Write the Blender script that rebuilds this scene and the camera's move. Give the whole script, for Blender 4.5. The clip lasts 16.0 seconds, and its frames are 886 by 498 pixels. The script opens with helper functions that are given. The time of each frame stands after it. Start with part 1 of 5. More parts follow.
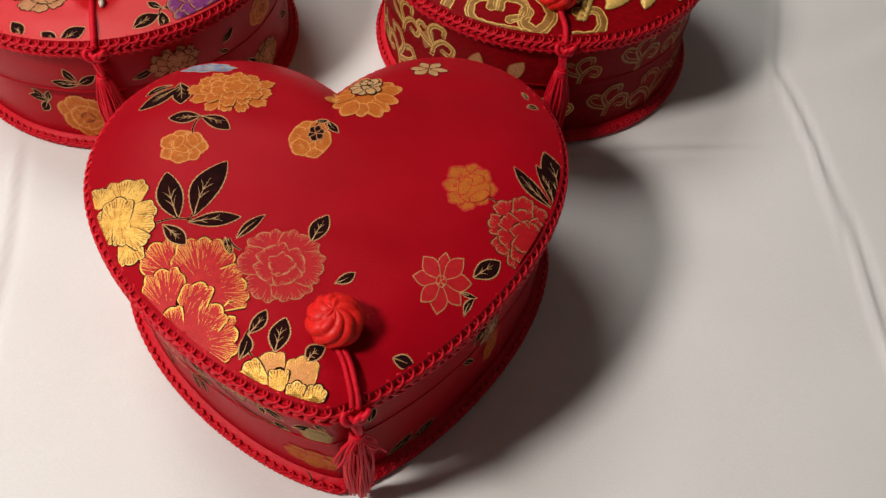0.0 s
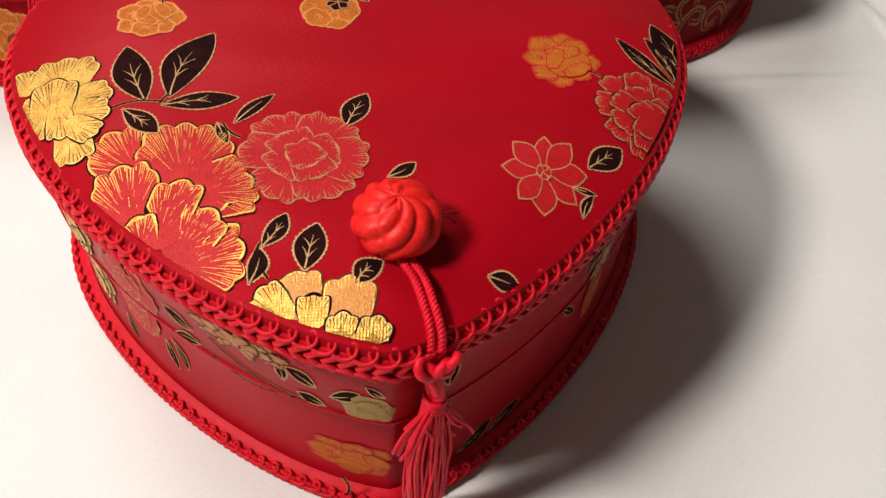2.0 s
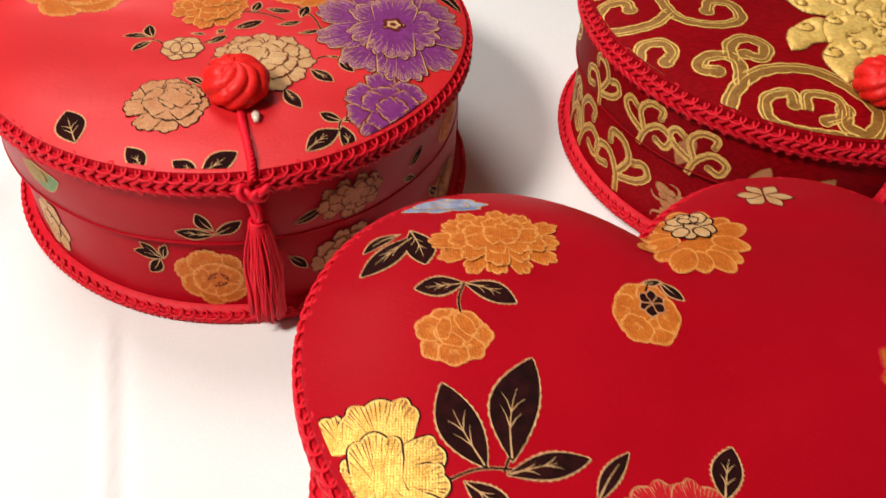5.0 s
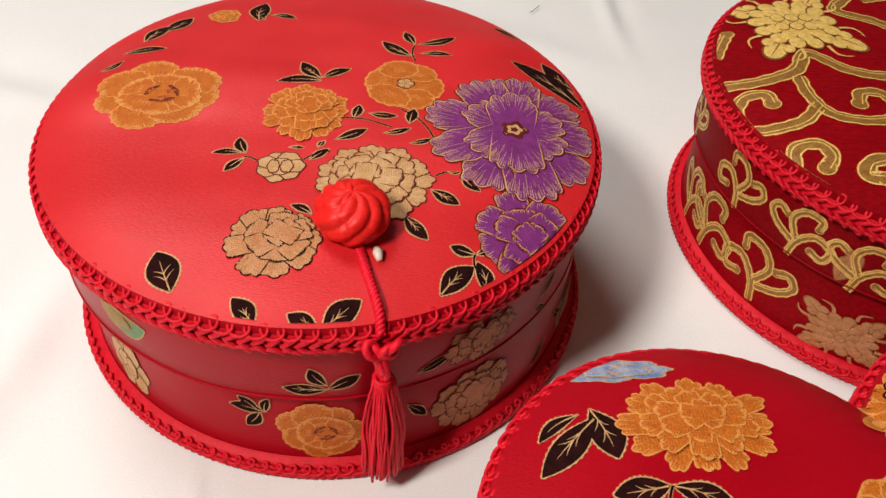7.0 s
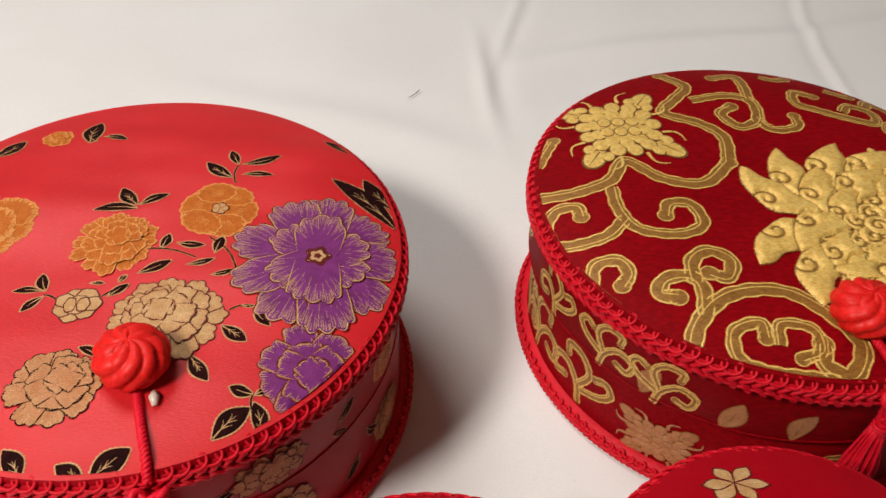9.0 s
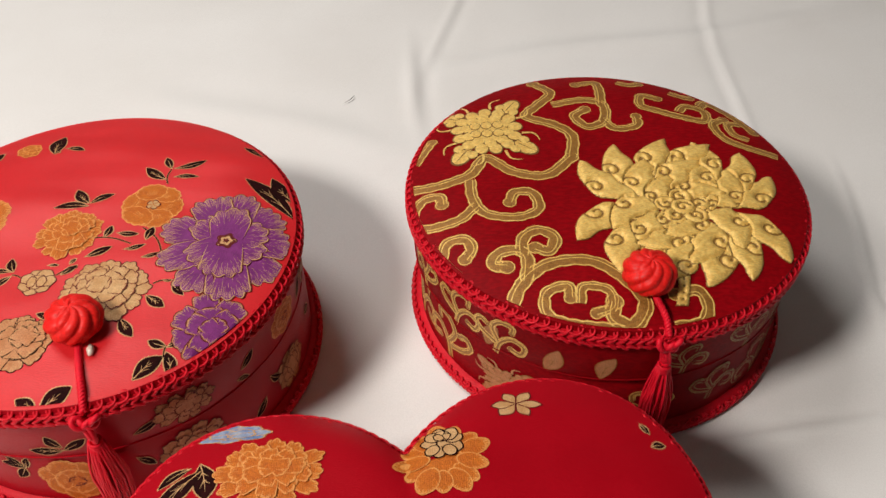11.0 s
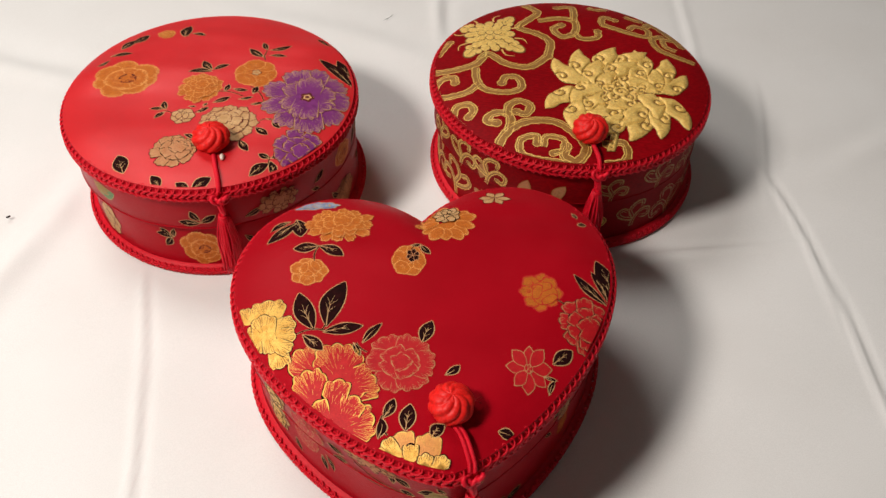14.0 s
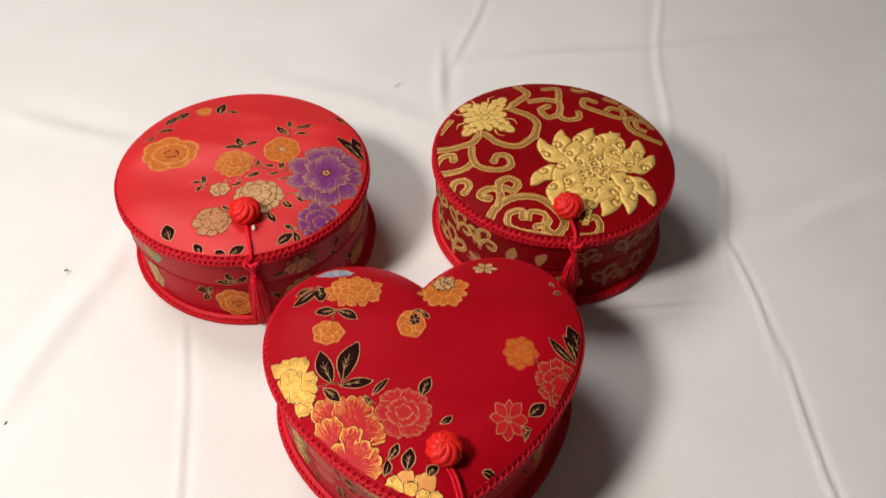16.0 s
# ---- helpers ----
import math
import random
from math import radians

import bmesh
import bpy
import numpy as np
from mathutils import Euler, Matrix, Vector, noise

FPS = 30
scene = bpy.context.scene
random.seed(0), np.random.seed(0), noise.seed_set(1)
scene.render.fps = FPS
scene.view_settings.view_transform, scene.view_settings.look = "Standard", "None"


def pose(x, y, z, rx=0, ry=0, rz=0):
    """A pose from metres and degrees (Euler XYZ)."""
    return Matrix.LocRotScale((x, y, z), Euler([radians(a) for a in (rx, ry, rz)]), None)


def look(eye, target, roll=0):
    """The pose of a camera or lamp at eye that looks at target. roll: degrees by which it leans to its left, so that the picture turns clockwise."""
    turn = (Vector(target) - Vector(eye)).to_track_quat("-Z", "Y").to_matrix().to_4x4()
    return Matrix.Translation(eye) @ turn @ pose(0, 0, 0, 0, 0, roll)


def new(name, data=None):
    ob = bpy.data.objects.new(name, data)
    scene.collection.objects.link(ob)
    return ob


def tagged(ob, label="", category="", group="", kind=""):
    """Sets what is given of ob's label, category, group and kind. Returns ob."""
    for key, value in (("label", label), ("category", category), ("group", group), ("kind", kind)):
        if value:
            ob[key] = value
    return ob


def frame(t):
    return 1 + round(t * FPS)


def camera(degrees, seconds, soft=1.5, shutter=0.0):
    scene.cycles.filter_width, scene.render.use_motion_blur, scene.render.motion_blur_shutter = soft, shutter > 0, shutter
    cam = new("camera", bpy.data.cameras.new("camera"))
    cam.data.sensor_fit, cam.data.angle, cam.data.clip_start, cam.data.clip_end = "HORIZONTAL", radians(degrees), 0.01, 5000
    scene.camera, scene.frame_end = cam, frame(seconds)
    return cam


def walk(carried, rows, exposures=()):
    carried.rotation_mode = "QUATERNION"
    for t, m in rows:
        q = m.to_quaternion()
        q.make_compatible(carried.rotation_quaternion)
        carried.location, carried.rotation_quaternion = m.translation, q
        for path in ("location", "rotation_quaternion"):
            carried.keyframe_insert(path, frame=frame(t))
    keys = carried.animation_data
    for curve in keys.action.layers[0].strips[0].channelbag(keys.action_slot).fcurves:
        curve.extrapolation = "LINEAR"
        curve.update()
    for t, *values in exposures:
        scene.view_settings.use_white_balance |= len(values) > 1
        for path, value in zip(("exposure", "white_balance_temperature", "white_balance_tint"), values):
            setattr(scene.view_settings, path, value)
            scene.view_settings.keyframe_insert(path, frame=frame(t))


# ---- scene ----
cam = camera(53.0, 16.0, shutter=0.2)
PATH = [
    (0, (0.0490, 0.0542, 0.3708), (0.0491, 1.2646, -1.2214), 4.41),
    (0.5, (0.0488, 0.0703, 0.2995), (0.0307, 1.3817, -1.2104), 2.50),
    (1, (0.0464, 0.0735, 0.2543), (0.0509, 1.4165, -1.2276), 2.24),
    (1.5, (0.0362, 0.0770, 0.2426), (0.0944, 1.4092, -1.2479), 3.75),
    (2, (0.0127, 0.0818, 0.2442), (0.1068, 1.4288, -1.2312), 5.39),
    (2.5, (0.0090, 0.0814, 0.2442), (0.1244, 1.4242, -1.2334), 6.38),
    (3, (-0.0111, 0.0858, 0.2530), (0.1057, 1.4276, -1.2254), 6.35),
    (3.5, (-0.0195, 0.0931, 0.2486), (0.0903, 1.4376, -1.2281), 6.18),
    (4, (-0.0338, 0.1100, 0.2570), (0.0575, 1.4767, -1.2004), 4.69),
    (4.5, (-0.0503, 0.1249, 0.2607), (0.0345, 1.5227, -1.1672), 4.14),
    (5, (-0.0807, 0.1658, 0.2714), (0.0154, 1.5646, -1.1548), 4.93),
    (5.2, (-0.0879, 0.1728, 0.2755), (-0.0343, 1.6132, -1.1111), 3.04),
    (7.3, (-0.1276, 0.2359, 0.2637), (-0.0216, 1.6657, -1.1307), 4.20),
    (7.5, (-0.1236, 0.2404, 0.2630), (-0.0183, 1.6727, -1.1289), 4.17),
    (8, (-0.1197, 0.2411, 0.2777), (0.0655, 1.6680, -1.1115), 7.09),
    (8.5, (-0.0885, 0.2454, 0.2836), (0.0143, 1.6953, -1.0902), 3.32),
    (9, (-0.0590, 0.2433, 0.2996), (0.0473, 1.7085, -1.0576), 2.68),
    (9.2, (-0.0477, 0.2410, 0.3060), (0.0547, 1.7074, -1.0502), 2.41),
    (11.3, (0.0041, 0.1527, 0.3746), (0.0403, 1.5846, -1.0212), -0.42),
    (11.5, (0.0011, 0.1329, 0.3858), (0.0312, 1.5527, -1.0225), -0.20),
    (12, (0.0003, 0.1044, 0.3892), (0.0295, 1.5052, -1.0381), 0.28),
    (12.5, (0.0035, 0.0903, 0.3974), (0.0351, 1.4807, -1.0398), 0.81),
    (13, (0.0028, 0.0566, 0.4138), (0.0378, 1.4462, -1.0242), 1.29),
    (13.5, (-0.0004, 0.0200, 0.4253), (0.0220, 1.4013, -1.0209), 1.68),
    (14, (0.0035, -0.0050, 0.4432), (0.0136, 1.3734, -1.0058), 1.85),
    (14.5, (0.0073, -0.0198, 0.4532), (0.0154, 1.3585, -0.9960), 1.89),
    (15, (0.0116, -0.0442, 0.4693), (0.0119, 1.3429, -0.9715), 2.03),
    (15.5, (0.0133, -0.0603, 0.4906), (0.0086, 1.3246, -0.9523), 1.89),
    (16, (0.0063, -0.0418, 0.5409), (0.0059, 1.3422, -0.9029), 2.24),
]
EXPOSURES = ((0.0, -0.2), (0.5, 0.20), (1.0, 0.34), (1.5, 0.33), (2.0, 0.15), (2.5, -0.03), (3.0, -0.2), (3.5, -0.6), (4.0, -0.6), (4.5, -0.35), (5.0, 0.2),
             (7.5, -0.05), (8.0, -0.1), (9.0, -0.05), (11.5, 0.0), (12.0, -0.05), (12.5, 0.1), (13.0, 0.2), (13.5, 0.05), (14.5, -0.1), (16.0, -0.05))
walk(cam, [(t, look(eye, target, roll)) for t, eye, target, roll in PATH], EXPOSURES)


# ---- light ----
world = bpy.data.worlds.new("world")
scene.world = world
world.use_nodes = True
world.node_tree.nodes["Background"].inputs[0].default_value = (1.0, 0.98, 0.95, 1)
world.node_tree.nodes["Background"].inputs[1].default_value = 0.02


def area_lamp(name, eye, target, size, watts, colour):
    data = bpy.data.lights.new(name, "AREA")
    data.shape, data.size, data.energy, data.color = "DISK", size, watts, colour
    ob = new(name, data)
    ob.matrix_world = look(eye, target)
    return ob


area_lamp("room_lamp", (-0.62, 0.02, 0.86), (0, 0.42, 0), 0.21, 11.2, (1.0, 0.93, 0.86))
area_lamp("ceiling_light", (-0.65, 1.10, 1.40), (-0.15, 0.85, 0), 0.7, 12.3, (1.0, 0.96, 0.91))


# ---- materials ----
def material(name, colour, rough=0.5, metal=0.0, second=None, spots=60.0, grain=0.0, grain_scale=900.0, bump=0.15, weave=0.0, weave_scale=700.0,
             sheen=0.0, aniso=0.0, spec=0.5, spread=0.35, stretch=0.0, slack=0.0, tint=(1, 1, 1)):
    """A cloth or thread: two tones mixed by a broad noise, a fine grain, and relief from noise and woven threads."""
    m = bpy.data.materials.new(name)
    m.use_nodes = True
    nodes, links = m.node_tree.nodes, m.node_tree.links
    b = nodes["Principled BSDF"]
    b.inputs["Roughness"].default_value, b.inputs["Metallic"].default_value = rough, metal
    b.inputs["Specular IOR Level"].default_value = spec
    b.inputs["Specular Tint"].default_value = (*tint, 1)
    b.inputs["Sheen Weight"].default_value, b.inputs["Sheen Roughness"].default_value = sheen, 0.4
    b.inputs["Anisotropic"].default_value = aniso
    place = nodes.new("ShaderNodeTexCoord").outputs["Object"]
    broad = nodes.new("ShaderNodeTexNoise")
    broad.inputs["Scale"].default_value, broad.inputs["Detail"].default_value = spots, 4
    links.new(place, broad.inputs["Vector"])
    fine = nodes.new("ShaderNodeTexNoise")
    fine.inputs["Scale"].default_value, fine.inputs["Detail"].default_value = grain_scale, 2
    if stretch:
        pull = nodes.new("ShaderNodeMapping")
        pull.inputs["Scale"].default_value = (1 / stretch, 1, 1)
        links.new(place, pull.inputs["Vector"])
        links.new(pull.outputs[0], fine.inputs["Vector"])
    else:
        links.new(place, fine.inputs["Vector"])
    ramp = nodes.new("ShaderNodeMapRange")
    ramp.inputs[1].default_value, ramp.inputs[2].default_value = 0.5 - spread / 2, 0.5 + spread / 2
    links.new(broad.outputs["Fac"], ramp.inputs[0])
    mix = nodes.new("ShaderNodeMix")
    mix.data_type = "RGBA"
    second = second or tuple(c * 0.85 for c in colour)
    mix.inputs[6].default_value, mix.inputs[7].default_value = (*colour, 1), (*second, 1)
    links.new(ramp.outputs[0], mix.inputs[0])
    out = mix.outputs[2]
    if grain:
        dark = nodes.new("ShaderNodeMix")
        dark.data_type, dark.blend_type = "RGBA", "MULTIPLY"
        dark.inputs[0].default_value = grain
        links.new(out, dark.inputs[6])
        g = nodes.new("ShaderNodeMapRange")
        g.inputs[1].default_value, g.inputs[2].default_value = 0.35, 0.65
        links.new(fine.outputs["Fac"], g.inputs[0])
        links.new(g.outputs[0], dark.inputs[7])
        out = dark.outputs[2]
    links.new(out, b.inputs["Base Color"])
    relief = fine.outputs["Fac"]
    if weave:
        total = None
        for axis in ("X", "Y"):
            w = nodes.new("ShaderNodeTexWave")
            w.bands_direction = axis
            w.inputs["Scale"].default_value, w.inputs["Distortion"].default_value = weave_scale, 0.6
            links.new(place, w.inputs["Vector"])
            if total is None:
                total = w.outputs["Fac"]
            else:
                a = nodes.new("ShaderNodeMath")
                a.operation = "ADD"
                links.new(total, a.inputs[0])
                links.new(w.outputs["Fac"], a.inputs[1])
                total = a.outputs[0]
        a = nodes.new("ShaderNodeMath")
        a.operation = "MULTIPLY_ADD"
        a.inputs[1].default_value = weave
        links.new(total, a.inputs[0])
        links.new(relief, a.inputs[2])
        relief = a.outputs[0]
    bp = nodes.new("ShaderNodeBump")
    bp.inputs["Strength"].default_value, bp.inputs["Distance"].default_value = bump, 0.0004
    links.new(relief, bp.inputs["Height"])
    if slack:
        loose = nodes.new("ShaderNodeTexNoise")
        loose.inputs["Scale"].default_value, loose.inputs["Detail"].default_value = 9, 1.5
        lie = nodes.new("ShaderNodeMapping")
        lie.inputs["Rotation"].default_value, lie.inputs["Scale"].default_value = (0, 0, 0.6), (0.5, 1.5, 1)
        links.new(place, lie.inputs["Vector"])
        links.new(lie.outputs[0], loose.inputs["Vector"])
        sag = nodes.new("ShaderNodeBump")
        sag.inputs["Strength"].default_value, sag.inputs["Distance"].default_value = 1.0, slack
        links.new(loose.outputs["Fac"], sag.inputs["Height"])
        links.new(sag.outputs["Normal"], bp.inputs["Normal"])
    links.new(bp.outputs["Normal"], b.inputs["Normal"])
    return m


CLOTH = material("white_cotton", (0.80, 0.79, 0.78), 0.9, second=(0.76, 0.745, 0.73), spots=9, grain=0.06, grain_scale=1500, bump=0.12, weave=0.4, weave_scale=500, sheen=0.1, spec=0.2)
PAINT = material("grey_wall_paint", (0.42, 0.41, 0.39), 0.9, spots=3, bump=0.05)
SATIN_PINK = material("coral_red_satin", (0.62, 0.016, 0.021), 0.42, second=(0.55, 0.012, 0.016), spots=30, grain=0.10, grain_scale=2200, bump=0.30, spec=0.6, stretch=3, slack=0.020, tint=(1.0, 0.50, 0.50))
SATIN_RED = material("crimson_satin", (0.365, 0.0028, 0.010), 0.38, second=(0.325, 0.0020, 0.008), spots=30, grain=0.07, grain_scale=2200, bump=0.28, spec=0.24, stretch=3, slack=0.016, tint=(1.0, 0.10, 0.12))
SATIN_DARK = material("dark_red_brocade", (0.28, 0.0015, 0.005), 0.5, second=(0.24, 0.001, 0.004), spots=40, grain=0.3, bump=0.3, spec=0.06, stretch=3)
TRIM = material("red_rayon_braid", (0.72, 0.007, 0.022), 0.5, second=(0.60, 0.004, 0.016), spots=300, grain=0.25, grain_scale=2500, bump=0.35, spec=0.2)
BACKING = material("dark_red_backing", (0.60, 0.005, 0.017), 0.7, spots=200, grain=0.3, bump=0.3, spec=0.1)
BRONZE = material("bronze_thread", (0.26, 0.11, 0.025), 0.5, 0.2, second=(0.20, 0.08, 0.015), spots=300, grain=0.3, grain_scale=2400, bump=0.5)
# darker copy of the pale gold: shade in the lotus grooves, put into colour
SHADE_GOLD = material("groove_shade_gold", (0.33, 0.17, 0.032), 0.5, 0.1, second=(0.26, 0.13, 0.022), spots=300, grain=0.3, grain_scale=2400, bump=0.5)
BUTTON = material("scarlet_satin_cord", (0.80, 0.016, 0.012), 0.45, second=(0.72, 0.012, 0.010), spots=120, grain=0.2, bump=0.25, spec=0.22)
TASSEL = material("red_silk_thread", (0.82, 0.009, 0.030), 0.48, second=(0.70, 0.005, 0.022), spots=400, grain=0.25, grain_scale=3000, bump=0.3, spec=0.2)
GOLD = material("gold_lurex_thread", (0.92, 0.54, 0.12), 0.36, 0.6, second=(0.78, 0.40, 0.07), spots=260, grain=0.35, grain_scale=2200, bump=0.6, spread=0.2, weave=0.25, weave_scale=420)
PALE_GOLD = material("pale_gold_thread", (0.98, 0.67, 0.19), 0.38, 0.12, second=(0.86, 0.52, 0.12), spots=500, grain=0.3, grain_scale=2600, bump=0.8, spread=0.2, stretch=4, weave=0.18, weave_scale=420)
OLD_GOLD = material("old_gold_thread", (0.46, 0.22, 0.04), 0.40, 0.25, second=(0.34, 0.14, 0.025), spots=400, grain=0.4, grain_scale=2400, bump=0.8, stretch=4, weave=0.18, weave_scale=420)
AMBER = material("orange_gold_thread", (0.62, 0.165, 0.016), 0.5, 0.1, second=(0.54, 0.125, 0.013), spots=300, grain=0.35, grain_scale=2000, bump=0.6, spec=0.2, weave=0.12, weave_scale=420)
CREAM = material("cream_thread", (0.68, 0.42, 0.20), 0.55, 0.05, second=(0.56, 0.30, 0.12), spots=250, grain=0.3, grain_scale=2000, bump=0.6, spec=0.2, weave=0.12, weave_scale=420)
TAN = material("tan_thread", (0.60, 0.28, 0.13), 0.55, 0.1, second=(0.50, 0.20, 0.08), spots=250, grain=0.3, grain_scale=2000, bump=0.6, spec=0.2, weave=0.12, weave_scale=420)
CORAL = material("coral_thread", (0.60, 0.018, 0.020), 0.5, 0.05, second=(0.50, 0.010, 0.014), spots=250, grain=0.3, grain_scale=2000, bump=0.5, spec=0.2, weave=0.12, weave_scale=420)
ROSE = material("rose_red_thread", (0.52, 0.012, 0.016), 0.5, 0.0, second=(0.46, 0.007, 0.013), spots=250, grain=0.25, grain_scale=2000, bump=0.5, spec=0.2)
VIOLET = material("violet_thread", (0.24, 0.034, 0.20), 0.5, 0.0, second=(0.18, 0.022, 0.15), spots=250, grain=0.3, grain_scale=2000, bump=0.5, spec=0.2, weave=0.12, weave_scale=420)
BLACK = material("black_brown_thread", (0.012, 0.004, 0.004), 0.75, 0.0, second=(0.030, 0.006, 0.006), spots=300, grain=0.3, grain_scale=2000, bump=0.5, spec=0.03)
APRICOT = material("apricot_thread", (0.78, 0.32, 0.07), 0.5, 0.1, second=(0.70, 0.26, 0.05), spots=300, grain=0.25, grain_scale=2000, bump=0.5)
MAROON = material("maroon_thread", (0.10, 0.006, 0.006), 0.55, 0.0, second=(0.15, 0.012, 0.008), spots=300, grain=0.3, grain_scale=2000, bump=0.4, spec=0.2)
BLUE = material("pale_blue_thread", (0.12, 0.20, 0.42), 0.5, 0.0, second=(0.36, 0.40, 0.50), spots=300, grain=0.3, grain_scale=2000, bump=0.5)
GREEN = material("green_thread", (0.10, 0.22, 0.07), 0.5, 0.0, second=(0.16, 0.25, 0.10), spots=300, grain=0.3, grain_scale=2000, bump=0.5)
OLIVE = material("olive_gold_thread", (0.36, 0.24, 0.05), 0.5, 0.15, second=(0.30, 0.19, 0.04), spots=300, grain=0.3, grain_scale=2000, bump=0.5)
LINT = material("dark_lint", (0.05, 0.045, 0.04), 0.9)
GLUE = material("clear_dried_glue", (0.75, 0.62, 0.52), 0.25, spots=200, bump=0.1)


# ---- mesh helpers ----
class Sheet:
    """Gathers points and faces of one mesh, with a material for each face."""

    def __init__(self):
        self.points, self.faces, self.slots, self.mats = [], [], [], []

    def slot(self, mat):
        if mat not in self.mats:
            self.mats.append(mat)
        return self.mats.index(mat)

    def add(self, points, faces, mat):
        start, k = len(self.points), self.slot(mat)
        self.points.extend(tuple(p) for p in points)
        for f in faces:
            self.faces.append(tuple(i + start for i in f))
            self.slots.append(k)

    def mesh(self, name, smooth=True):
        data = bpy.data.meshes.new(name)
        data.from_pydata(self.points, [], self.faces)
        for m in self.mats:
            data.materials.append(m)
        data.polygons.foreach_set("material_index", self.slots)
        data.polygons.foreach_set("use_smooth", [smooth] * len(self.faces))
        data.update()
        return data


def part(name, sheet, parent, label="", smooth=True, kind=""):
    ob = new(name, sheet.mesh(name, smooth))
    ob.parent = parent
    return tagged(ob, label, kind=kind)


def tube(sheet, pts, radius, mat, sides=6, closed=False):
    """A round cord along a line of points; radius may be a number or one for each point."""
    p = np.array(pts, float)
    n = len(p)
    r = np.full(n, radius) if np.isscalar(radius) else np.array(radius)
    tan = np.roll(p, -1, 0) - np.roll(p, 1, 0)
    if not closed:
        tan[0], tan[-1] = p[1] - p[0], p[-1] - p[-2]
    tan /= np.maximum(np.linalg.norm(tan, axis=1), 1e-9)[:, None]
    side = np.cross(tan[0], (0.31, 0.17, 0.93))
    side /= np.linalg.norm(side)
    rings = []
    for i in range(n):
        side = side - tan[i] * side.dot(tan[i])
        side /= max(np.linalg.norm(side), 1e-9)
        other = np.cross(tan[i], side)
        a = np.arange(sides) * 2 * np.pi / sides
        rings.append(p[i] + r[i] * (np.cos(a)[:, None] * side + np.sin(a)[:, None] * other))
    points = np.vstack(rings)
    faces = []
    for i in range(n if closed else n - 1):
        j = (i + 1) % n
        for k in range(sides):
            l = (k + 1) % sides
            faces.append((i * sides + k, i * sides + l, j * sides + l, j * sides + k))
    if not closed:
        faces.append(tuple(range(sides))[::-1])
        faces.append(tuple((n - 1) * sides + k for k in range(sides)))
    sheet.add(points, faces, mat)


def spline(ctrl, n=12):
    """A smooth line through the control points."""
    c = [np.array(q, float) for q in ctrl]
    c = [2 * c[0] - c[1]] + c + [2 * c[-1] - c[-2]]
    out = []
    for i in range(1, len(c) - 2):
        for t in np.linspace(0, 1, n, endpoint=False):
            a, b, d, e = c[i - 1], c[i], c[i + 1], c[i + 2]
            out.append(0.5 * (2 * b + (d - a) * t + (2 * a - 5 * b + 4 * d - e) * t * t + (3 * b - a - 3 * d + e) * t ** 3))
    out.append(c[-2])
    return np.array(out)


# ---- the form of a box ----
def bezier(a, b, c, d, n=60):
    t = np.linspace(0, 1, n)[:, None]
    a, b, c, d = (np.array(q, float) for q in (a, b, c, d))
    return (1 - t) ** 3 * a + 3 * t * (1 - t) ** 2 * b + 3 * t * t * (1 - t) * c + t ** 3 * d


def heart_line():
    half = np.vstack([bezier((0, 0.1515), (0.040, 0.1970), (0.1005, 0.174), (0.1005, 0.1169)), bezier((0.1005, 0.1169), (0.1005, 0.0666), (0.038, 0.0087), (0, 0))[1:]])
    full = np.vstack([half * (0.976, 1), half[::-1][1:-1] * (-1, 1)])
    return full @ np.array([[1.0297, 0.1464], [-0.1168, 1.0603]]) + (-0.0031, -0.0065)


def circle_line(r):
    a = np.linspace(0, 2 * np.pi, 360, endpoint=False)
    return np.c_[np.cos(a), np.sin(a)] * r


